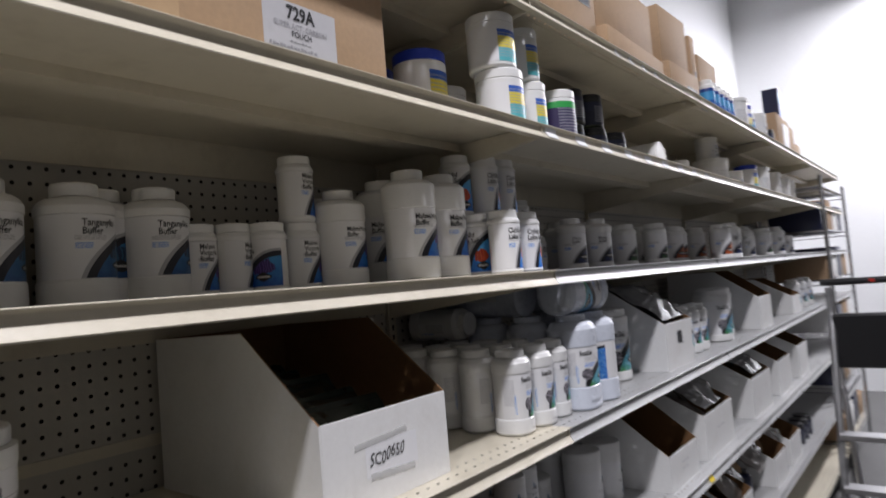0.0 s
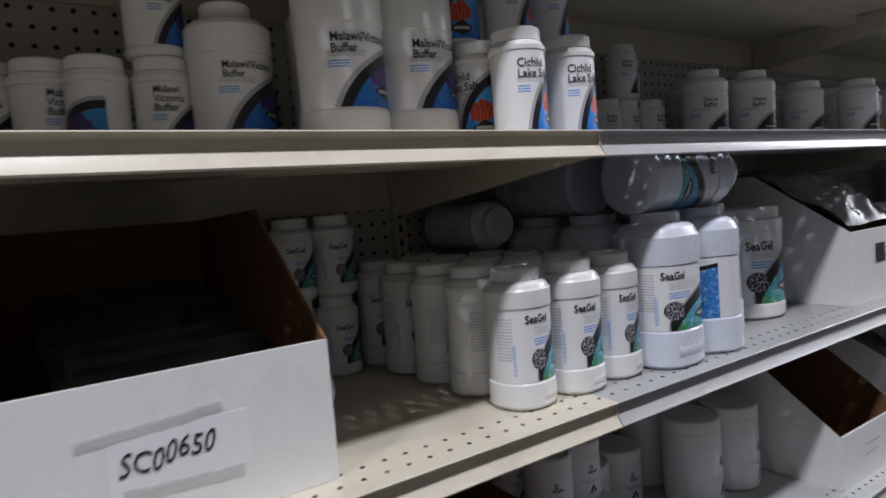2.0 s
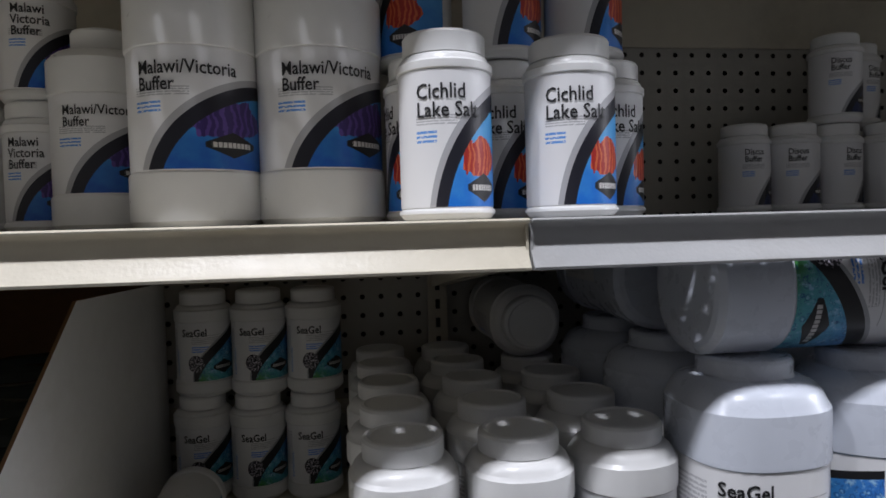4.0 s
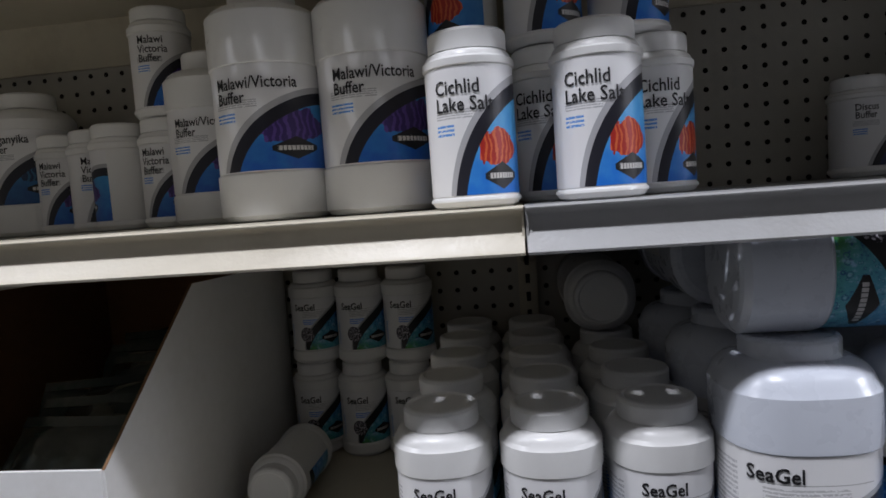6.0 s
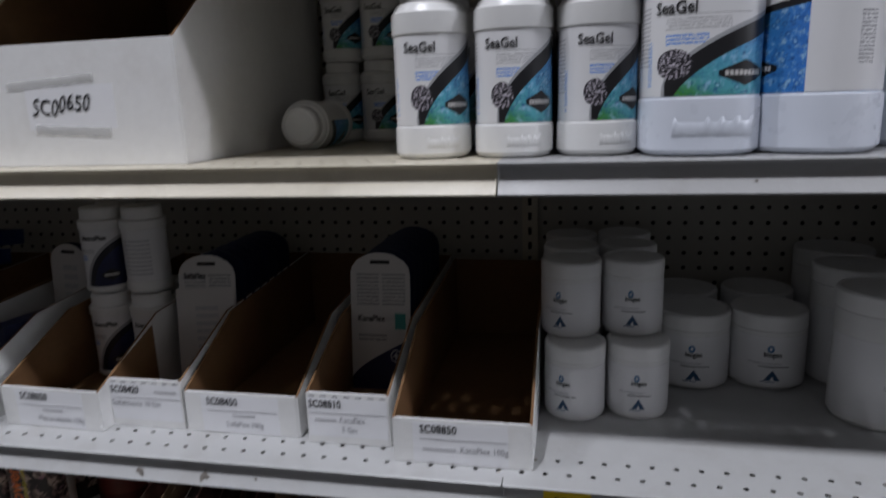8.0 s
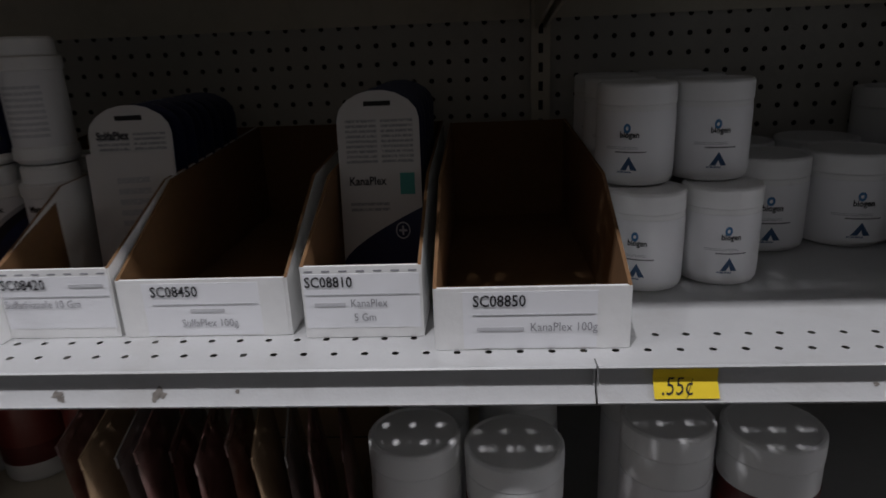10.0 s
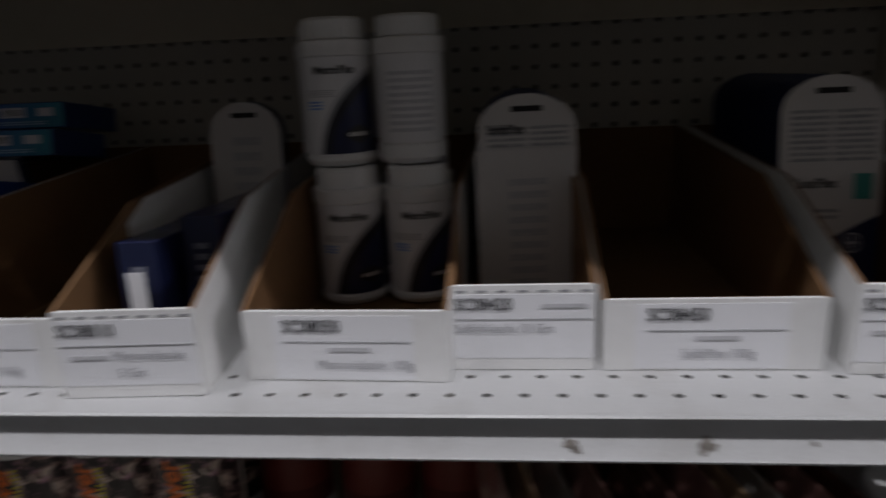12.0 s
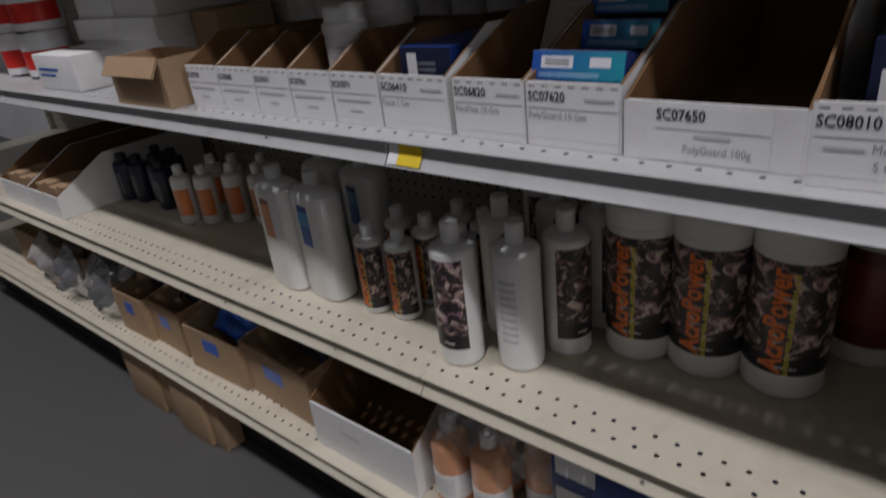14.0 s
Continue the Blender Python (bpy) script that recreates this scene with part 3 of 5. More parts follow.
# ---- shelving ----
def perforated(cells_y, rows, pitch_y, pitch_x, r, stagger=0.0):
    """Vertices and quads of a sheet with a round hole in every cell, in (s, t) coordinates from 0, 0; stagger shifts every other row's holes."""
    corner = [(-1, -1), (0, -1), (1, -1), (1, 0), (1, 1), (0, 1), (-1, 1), (-1, 0)]
    vs, fs = [], []
    for j in range(rows):
        for i in range(cells_y):
            cy, cx = (i + 0.5) * pitch_y, (j + 0.5) * pitch_x
            k = len(vs)
            vs += [(cy + a * pitch_y / 2, cx + b * pitch_x / 2) for a, b in corner]
            cy += stagger * pitch_y * (0.5 - j % 2)
            vs += [(cy + r * a / math.hypot(a, b), cx + r * b / math.hypot(a, b)) for a, b in corner]
            fs += [(k + q, k + (q + 1) % 8, k + 8 + (q + 1) % 8, k + 8 + q) for q in range(8)]
    return vs, fs


HOLE = 0.0254
peg_v, peg_f = perforated(48, 75, HOLE, HOLE, 0.0037)
PEG_MESH = bpy.data.meshes.new("pegboard")
PEG_MESH.from_pydata([(0.0, s, t) for s, t in peg_v], [], peg_f)
PEG_MESH.materials.append(PEG)

sheet_v, sheet_f = perforated(48, 2, HOLE, 0.0277, 0.0031, 0.5)


def shelf_mesh(material):
    """One shelf: sheet with two staggered rows of holes near its front, flanges and stiffener. Front edge at x 0, top at z 0, along y from 0."""
    D = X0 - XB - 0.004
    vs = [(-0.0132 - t, s, 0.0) for s, t in sheet_v]
    fs = [tuple(reversed(f)) for f in sheet_f]
    def quadbox(x0, x1, y0, y1, z0, z1):
        k = len(vs)
        vs.extend((x, y, z) for x in (x0, x1) for y in (y0, y1) for z in (z0, z1))
        fs.extend(tuple(k + i for i in q) for q in ((0, 1, 3, 2), (4, 6, 7, 5), (0, 4, 5, 1), (2, 3, 7, 6), (0, 2, 6, 4), (1, 5, 7, 3)))
    quadbox(-0.0132, -0.001, 0.0005, BAY - 0.0005, -0.0012, 0.0)
    quadbox(-D, -0.0686, 0.0005, BAY - 0.0005, -0.0012, 0.0)
    quadbox(-D, -0.004, 0.0005, 0.0022, -0.030, -0.0013)
    quadbox(-D, -0.004, BAY - 0.0022, BAY - 0.0005, -0.030, -0.0013)
    quadbox(-D, -D + 0.0015, 0.003, BAY - 0.003, -0.030, -0.0013)
    quadbox(-0.014, -0.004, 0.003, BAY - 0.003, -0.0303, -0.0291)
    quadbox(-0.27, -0.22, 0.006, BAY - 0.006, -0.020, -0.0014)
    me = bpy.data.meshes.new("shelf")
    me.from_pydata(vs, [], fs)
    me.materials.append(material)
    return me


def channel_mesh(material):
    """The price channel along the front: a lip, a hollow face and a lower lip."""
    prof = [(-0.004, 0.0), (0.0, 0.0006), (0.0016, -0.0006), (0.0012, -0.0018), (-0.0050, -0.0033), (-0.0074, -0.0056), (-0.0076, -0.0127), (-0.0062, -0.0159), (0.0020, -0.0282), (0.0036, -0.0298), (0.0030, -0.0315), (0.0010, -0.0318), (-0.006, -0.0308), (-0.009, -0.0273), (-0.011, -0.0127)]
    bm = bmesh.new()
    ends = [[bm.verts.new((x, y, z)) for x, z in prof] for y in (0.001, BAY - 0.001)]
    n = len(prof)
    for i in range(n):
        j = (i + 1) % n
        bm.faces.new((ends[0][i], ends[0][j], ends[1][j], ends[1][i]))
    bm.faces.new(ends[0][::-1])
    bm.faces.new(ends[1])
    bmesh.ops.recalc_face_normals(bm, faces=bm.faces)
    smooth(bm, 40)
    me = bpy.data.meshes.new("price_channel")
    bm.to_mesh(me)
    bm.free()
    me.materials.append(material)
    return me


def bracket_mesh():
    bm = bmesh.new()
    D = X0 - XB - 0.01
    prof = [(-D, -0.002), (-0.02, -0.002), (-0.02, -0.028), (-D, -0.085)]
    a = [bm.verts.new((x, 0.004, z - 0.001)) for x, z in prof]
    b = [bm.verts.new((x, 0.008, z - 0.001)) for x, z in prof]
    bm.faces.new(a[::-1])
    bm.faces.new(b)
    for i in range(4):
        bm.faces.new((a[i], a[(i + 1) % 4], b[(i + 1) % 4], b[i]))
    bmesh.ops.recalc_face_normals(bm, faces=bm.faces)
    me = bpy.data.meshes.new("bracket")
    bm.to_mesh(me)
    bm.free()
    me.materials.append(BEIGE)
    return me


SHELF = {c: (shelf_mesh(m), channel_mesh(m)) for c, m in (("beige", BEIGE), ("grey", GREY), ("pale", PALE))}
BRACKET = bracket_mesh()


def sub(name, me, parent, loc=(0, 0, 0)):
    ob = new(name, me)
    ob.parent = parent
    ob.location = loc
    return ob


SCUFFS = {0: (('C', 0.664, -0.0235, 0.006), ('C', 0.668, -0.0262, 0.0045), ('C', 0.751, -0.0232, 0.0078), ('C', 0.747, -0.0265, 0.004), ('C', 0.815, -0.022, 0.0025), ('B', 0.31, -0.0215, 0.003), ('D', 0.2, -0.0235, 0.004)),
          1: (('C', 1.31, -0.021, 0.003), ('B', 1.33, -0.0215, 0.0022), ('A', 1.42, -0.022, 0.002)), -1: (('C', -0.35, -0.022, 0.004), ('D', -0.6, -0.0225, 0.004), ('D', -0.3, -0.022, 0.003))}


def bay(k, colours, end=False):
    """One bay of gondola shelving between two uprights."""
    y = SEAM + (k - 1) * BAY
    unit = thing("shelving_bay", "beige steel gondola shelving bay with white pegboard back, fully stocked", "shelving", "bays along the aisle")
    unit.location = (0, y, 0)
    sub("pegboard", PEG_MESH, unit, (XB, 0.0127 - 0.0254 * (k % 2 == 0), 0.235))
    # near-black sheet added behind the pegboard so its holes read dark
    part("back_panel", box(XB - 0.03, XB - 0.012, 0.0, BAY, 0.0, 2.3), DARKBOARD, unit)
    part("back_rail", box(XB + 0.0006, XB + 0.004, 0.014, BAY - 0.014, 1.285, 1.305), BEIGE, unit)
    bm = box(XB + 0.001, XB + 0.014, -0.013, 0.013, 0.0, 2.3)
    up = part("upright", bm, BEIGE, unit)
    bm = bmesh.new()
    for i in range(72):
        box_into(bm, XB + 0.0138, XB + 0.0146, -0.003, 0.003, 0.28 + i * 0.0254, 0.293 + i * 0.0254)
    part("slot_strip", bm, SLOT, up)
    for lev, c in zip("TZABCDE", colours):
        sh = sub("shelf", SHELF[c][0], unit, (X0, 0, SZ[lev]))
        sub("price_channel", SHELF[c][1], sh)
        if lev != "E":
            sub("bracket", BRACKET, sh)
            sub("bracket", BRACKET, sh, (0, BAY - 0.012, 0))
        part("shelf_rail", box(XB + 0.0007, XB + 0.006, 0.014, BAY - 0.014, SZ[lev] - 0.072, SZ[lev] - 0.003), BEIGE, unit)
    for lev, yy, zz, rad in SCUFFS.get(k, ()):
        bm = bmesh.new()
        ring = []
        for i in range(18):
            a = 2 * math.pi * i / 18
            r = rad * (0.75 + 0.6 * noise.noise(Vector((math.cos(a) * 1.7 + yy * 40, math.sin(a) * 1.7, rad * 300))))
            z = zz * 0.91 + r * 0.75 * math.sin(a)
            ring.append(bm.verts.new((X0 - 0.0062 + (-0.0159 - z) * 0.667 + 0.0005, yy - y + r * math.cos(a), SZ[lev] + z)))
        bm.faces.new(ring)
        part("scuff_mark", bm, SCUFF, unit)
    # plate below the base shelf, with the darkness there put into its colour
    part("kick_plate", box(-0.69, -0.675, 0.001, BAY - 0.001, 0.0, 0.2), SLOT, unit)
    return unit


bay(-2, ("beige",) * 4 + ("pale", "beige", "beige"))
bay(-1, ("beige",) * 4 + ("pale", "beige", "beige"))
bay(0, ("beige",) * 4 + ("pale", "beige", "beige"))
bay(1, ("beige", "beige", "grey", "grey", "pale", "grey", "beige"))
bay(2, ("beige", "beige", "grey", "grey", "pale", "grey", "beige"))
bay(3, ("beige", "beige", "grey", "grey", "pale", "grey", "beige"))
bay(4, ("beige", "beige", "grey", "grey", "pale", "grey", "beige"))


# ---- kinds of containers ----
BUILD = {
    "gel_bottle": lambda: bottle("white plastic bottle with blue and green bubble label", 0.0385, 0.173, 0.1455, 0.0305, 0.0155, (GEL, 0.035, 0.124),
                                 [("SeaGel", 0.0138, 0.107, -0.66, INK, 0.02)], n=2.3, group="gel bottles on the shelf", emboss=(-0.1, 0.85)),
    "gel_large": lambda: bottle("large pale white bottle with bubble picture label", 0.0530, 0.221, 0.186, 0.0350, 0.0135, (GELBIG, 0.055, 0.146),
                                [("SeaGel", 0.0148, 0.1275, -0.90, INK, 0.02)], n=2.7, body_mat=BLUISH, cap_mat=BLUISH, group="large gel bottles", emboss=(-0.55, 1.3)),
    "gel_lying": lambda: bottle("large white gel bottle lying on its side", 0.0505, 0.230, 0.180, 0.034, 0.021, (GELBIG, 0.060, 0.150),
                                [("SeaGel", 0.0185, 0.128, -0.80, INK, 0.025)], n=2.3, body_mat=BLUISH, cap_mat=BLUISH, group="large gel bottles"),
    "gel_turned": lambda: bottle("large pale white bottle turned to its side label", 0.0530, 0.221, 0.186, 0.0350, 0.0135, (BUBBLE, 0.055, 0.146), n=2.7, body_mat=BLUISH, cap_mat=BLUISH, group="large gel bottles"),
    "gel_small": lambda: bottle("small white bottle with gel label at the back", 0.0325, 0.127, 0.104, 0.027, 0.016, (GEL, 0.02, 0.090),
                                [("SeaGel", 0.0125, 0.074, -0.72, INK, 0.02)], group="small gel bottles"),
    "gel_tub": lambda: bottle("wide white tub with gel label and lid", 0.070, 0.205, 0.182, 0.066, 0.02, (GEL, 0.03, 0.16), [("SeaGel", 0.022, 0.128, -0.5, INK, 0.02)], group="tubs"),
    "salt_bottle": lambda: bottle("white bottle of cichlid salt with red fish label", 0.0345, 0.1375, 0.1135, 0.0312, 0.0165, (SALT, 0.010, 0.107),
                                  [("Cichlid\nLake Salt", 0.0152, 0.0865, -0.78, INK, 0.013)], group="salt bottles"),
    "lake_large": lambda: bottle("large white bottle of lake buffer with purple fish label", 0.0525, 0.222, 0.190, 0.032, 0.02, (LAKE, 0.0465, 0.142),
                                 [("Malawi/Victoria\nBuffer", 0.0150, 0.1205, -0.72, INK, 0.013)], group="lake buffer bottles"),
    "lake_medium": lambda: bottle("white bottle of lake buffer with purple fish label", 0.0495, 0.190, 0.158, 0.030, 0.019, (LAKE, 0.035, 0.125),
                                  [("Malawi/Victoria\nBuffer", 0.0125, 0.106, -0.70, INK, 0.013)], group="lake buffer bottles"),
    "lake_small": lambda: bottle("small white bottle of lake buffer with blue label", 0.034, 0.128, 0.104, 0.031, 0.016, (LAKE, 0.012, 0.096),
                                 [("Malawi\nVictoria\nBuffer", 0.0125, 0.0835, -0.72, INK, 0.013)], group="small lake buffer bottles"),
    "tang_large": lambda: bottle("large white bottle of lake buffer with dark fish label", 0.0545, 0.190, 0.152, 0.034, 0.021, (TANG, 0.042, 0.138),
                                 [("Tanganyika\nBuffer", 0.0150, 0.121, -0.62, INK, 0.013)], group="lake buffer bottles"),
    "disc_small": lambda: bottle("small white bottle with dark blue label", 0.031, 0.115, 0.094, 0.028, 0.015, (DISC, 0.012, 0.088), [("Discus\nBuffer", 0.0105, 0.075, -0.72, INK, 0.013)], group="small bottles"),
    "disc_medium": lambda: bottle("white bottle with dark blue label", 0.046, 0.165, 0.135, 0.031, 0.018, (DISC, 0.02, 0.115), [("Discus\nBuffer", 0.013, 0.095, -0.2, INK, 0.013)], group="discus buffer bottles"),
    "leaf_bottle": lambda: bottle("white bottle with green corner label", 0.043, 0.150, 0.124, 0.037, 0.016, (LEAF, 0.018, 0.112), group="green label bottles"),
    "rust_bottle": lambda: bottle("white bottle with rust red corner label", 0.043, 0.150, 0.124, 0.036, 0.016, (RUST, 0.018, 0.112), group="rust label bottles"),
    "med_bottle": lambda: bottle("slim white bottle with navy medicine label", 0.031, 0.130, 0.110, 0.0285, 0.018, (PLEX, 0.012, 0.096), [("MetroPlex", 0.0100, 0.082, -0.5, INK, 0.025)], group="medicine bottles"),
    "med_plain": lambda: bottle("slim white bottle turned to its fine print", 0.031, 0.130, 0.110, 0.0285, 0.018, (PRINT, 0.02, 0.096), group="medicine bottles"),
    "tub_small": lambda: bottle("small white round jar with blue ring mark", 0.038, 0.098, 0.077, 0.0385, 0.020, (TUB, 0.010, 0.072), [("biogen", 0.0080, 0.0480, -0.10, INK, 0.025)], group="small jars", category="jar", name="plastic_jar", step=False),
    "tub_medium": lambda: bottle("medium white round jar with blue ring mark", 0.050, 0.106, 0.082, 0.0505, 0.022, (TUB, 0.008, 0.077), [("biogen", 0.0098, 0.049, -0.10, INK, 0.025)], group="medium jars", category="jar", name="plastic_jar", step=False),
    "tub_tall": lambda: bottle("tall white round jar with blue ring mark", 0.0535, 0.164, 0.138, 0.054, 0.024, (TUB, 0.012, 0.11), [("biogen", 0.0110, 0.076, -0.10, INK, 0.025)], group="tall jars", category="jar", name="plastic_jar", step=False),
    "lid_jar": lambda: bottle("white screw top jar with fine print label", 0.044, 0.225, 0.198, 0.0445, 0.024, (PRINT, 0.03, 0.17), group="screw top jars", category="jar", name="plastic_jar", step=False),
    "lid_jar_red": lambda: bottle("white screw top jar with deep red label", 0.047, 0.215, 0.188, 0.0475, 0.024, (REDDARK, 0.03, 0.16), group="screw top jars", category="jar", name="plastic_jar", step=False),
    "coral_large": lambda: bottle("large white bottle with dark coral label and orange lettering", 0.047, 0.222, 0.192, 0.0475, 0.028, (CORALBAND, 0.036, 0.182),
                                  [("AcroPower", 0.0345, 0.039, 0.27, ORANGEINK, 0.028, True)], group="large coral food bottles", step=False),
    "coral_slim": lambda: bottle("slim white flip top bottle with coral label", 0.0315, 0.212, 0.172, 0.0125, 0.030, (CORAL, 0.030, 0.165), group="flip top bottles", step=False, span=(-1.0, 1.0)),
    "print_slim": lambda: bottle("slim white flip top bottle turned to its fine print", 0.0315, 0.212, 0.172, 0.0125, 0.030, (PRINT, 0.030, 0.165), group="flip top bottles", step=False, span=(-1.0, 1.0)),
    "coral_small": lambda: bottle("small flip top bottle with orange lettering", 0.024, 0.155, 0.125, 0.011, 0.022, (CORALBAND, 0.012, 0.120),
                                  [("AcroPower", 0.0250, 0.015, 0.36, ORANGEINK, 0.028, True)], group="small flip top bottles", step=False),
    "jug": lambda: bottle("tall oblong white bottle with blue label strip", 0.048, 0.225, 0.185, 0.014, 0.022, (BLUEL, 0.100, 0.172), n=3.2, flat=0.62, group="oblong bottles", step=False, span=(-0.30, 0.30)),
    "jug_orange": lambda: bottle("tall oblong white bottle with orange label strip", 0.048, 0.225, 0.185, 0.014, 0.022, (ORANGEL2, 0.100, 0.172), n=3.2, flat=0.62, group="oblong bottles", step=False, span=(-0.30, 0.30)),
    "orange_bottle": lambda: bottle("small bottle with orange and white label", 0.023, 0.140, 0.108, 0.011, 0.022, (ORANGEL, 0.012, 0.10), group="orange label bottles", step=False),
    "blue_bottle": lambda: bottle("small white bottle with bright blue wrap label", 0.031, 0.150, 0.122, 0.024, 0.018, (BLUEL, 0.010, 0.112), group="blue label bottles", step=False, span=(-3.0, 3.0)),
    "navy_bottle": lambda: bottle("small dark navy bottle with pale label patch", 0.026, 0.125, 0.098, 0.013, 0.02, (NAVYL, 0.012, 0.09), group="dark bottles", body_mat=NAVY, cap_mat=BLACKP, step=False),
    "pond_large": lambda: bottle("white round jar with yellow and blue pond label", 0.052, 0.120, 0.096, 0.0525, 0.02, (POND, 0.012, 0.088), group="pond jars", category="jar", name="plastic_jar", step=False),
    "pond_small": lambda: bottle("white jar with yellow and blue pond label", 0.041, 0.125, 0.102, 0.0415, 0.02, (POND, 0.012, 0.092), group="pond jars", category="jar", name="plastic_jar", step=False),
    "pond_bluecap": lambda: bottle("white jar with blue lid and yellow label", 0.055, 0.150, 0.124, 0.0555, 0.022, (POND, 0.012, 0.116), group="blue lid jars", category="jar", name="plastic_jar", cap_mat=BLUECAP, step=False),
    "green_jar": lambda: bottle("white jar with dark picture and green band label", 0.048, 0.130, 0.106, 0.0485, 0.02, (GREENJAR, 0.010, 0.100), category="jar", name="plastic_jar", step=False),
    "dark_jar": lambda: bottle("dark round jar with murky label", 0.048, 0.105, 0.088, 0.046, 0.016, (NAVYL, 0.01, 0.08), group="dark jars", category="jar", name="plastic_jar", body_mat=DARKJAR, cap_mat=BLACKP, step=False),
    "bucket": lambda: bottle("white plastic pail with lid", 0.075, 0.150, 0.128, 0.079, 0.018, (PRINT, 0.02, 0.11), group="white pails", category="pail", name="pail", step=False),
    "red_tub": lambda: bottle("white tub with broad red band label", 0.058, 0.105, 0.088, 0.059, 0.016, (REDBAND, 0.006, 0.084), group="red band tubs", category="tub", name="plastic_tub", step=False),
    "peach_bottle": lambda: bottle("peach coloured liquid bottle with white cap", 0.032, 0.165, 0.115, 0.014, 0.022, (PRINT, 0.02, 0.07), group="peach bottles", body_mat=PEACH, step=False),
    "plain_bottle": lambda: bottle("plain small white bottle", 0.020, 0.098, 0.076, 0.014, 0.016, group="plain white bottles", step=False),
}


def sit(key, lev, x, y, turn=0.0, up=0.0, label=""):
    """Stand a thing of a kind on a shelf."""
    return put(key, pose(x, y, SZ[lev] + 0.0004 + up, 0, 0, turn), label)


def lie(key, x, y, z, rx, ry, rz, label=""):
    return put(key, pose(x, y, z, rx, ry, rz), label)


# ---- shelf bins ----
def side_board(bm, y0, y1, d, hf, hp, run, hb, inner_first):
    """A bin's side: low at the front, rising over run to hp, level to the back; white outside, kraft inside."""
    prof = [(0.0, 0.0), (0.0, hf), (-run, hp), (-d, hb), (-d, 0.0)]
    a = [bm.verts.new((x, y0, z)) for x, z in prof]
    b = [bm.verts.new((x, y1, z)) for x, z in prof]
    fa, fb = bm.faces.new(a), bm.faces.new(b[::-1])
    (fb if inner_first else fa).material_index = 1
    for i in range(5):
        f = bm.faces.new((a[i], b[i], b[(i + 1) % 5], a[(i + 1) % 5]))
        f.material_index = 1 if i in (1, 2) else 0
    bmesh.ops.recalc_face_normals(bm, faces=bm.faces)
    return bm


def shelf_bin(x, y0, y1, z, hf, hp, hb, run, d=0.42, label="", words=(), slots=False, paper=None, turn=0.0, name="shelf_bin"):
    """White corrugated open-front bin; y0..y1 wide, front face at x, words: (text, size, dy, dz, ink, bold)."""
    w, t = y1 - y0, 0.003
    root = thing(name, label or "white corrugated cardboard shelf bin, kraft inside", "shelf bin", "cardboard bins along the shelf")
    root.matrix_basis = pose(x, y0, z + 0.0006, 0, 0, turn)
    M2 = (WHITEBOARD, KRAFT)
    part("side_panel", side_board(bmesh.new(), 0.0, t, d, hf, hp, run, hb, True), M2, root)
    part("side_panel", side_board(bmesh.new(), w - t, w, d, hf, hp, run, hb, False), M2, root)
    def board(x0, x1, z0, z1, inner):
        bm = box(x0, x1, t, w - t, z0, z1)
        for f in bm.faces:
            if f.normal.dot(Vector(inner)) > 0.9:
                f.material_index = 1
        return bm
    front = part("front_panel", board(-t, 0.0006, 0, hf, (-1, 0, 0)), M2, root)
    part("back_panel", board(-d, -d + t, 0, hb, (1, 0, 0)), M2, root)
    part("bottom_panel", board(-d + t, -t, 0, t, (0, 0, 1)), M2, root)
    if slots:
        bm = bmesh.new()
        n = max(3, int(w / 0.014))
        for i in range(n):
            yy = (i + 0.5) * w / n
            box_into(bm, 0.0004, 0.0010, yy - 0.0035, yy + 0.0035, hf - 0.005, hf - 0.0035)
        part("fold_slots", bm, GREYINK, front)
    if paper:
        a, b, c, e = paper
        part("label", box(0.0002, 0.0009, a * w, b * w, c * hf, e * hf), PAPER, root)
    for body, size, dy, dz, ink, bold in words:
        if body == "_":
            part("print_bar", box(0.0012, 0.0016, dy * w, (dy + size) * w, dz * hf - 0.0002, dz * hf + 0.0002), ink, root)
        elif body == "#":
            part("print_bar", box(0.0012, 0.0016, dy * w, (dy + size) * w, dz * hf + 0.0008, dz * hf + 0.0038), PALEINK, root)
        else:
            lettering(body, size, on_front(0.0011, dy * w, dz * hf), ink, root, bold)
    return root


S6, S4, PK = 0.0535, 0.0650, 0.117
def bin6(x, y0, y1, code, line, inline=False, **k):
    return shelf_bin(x, y0, y1, SZ["C"], S6, PK, 0.135, 0.13, words=[(code, 0.0138, 0.20, 0.71, INK, 0.014), ("_", 0.62, 0.20, 0.575, FAINTINK, 0)] + ([("#", 0.24, 0.22, 0.30, GREYINK, 0), (line, 0.0108, 0.49, 0.30, GREYINK, 0.0)] if inline else [("#", 0.20, 0.42, 0.42, GREYINK, 0), (line, 0.0104, 0.36, 0.18, GREYINK, 0.0)]),
                     paper=(0.15, 0.83, 0.02, 0.94), label="low white corrugated shelf bin with printed code label", **k)


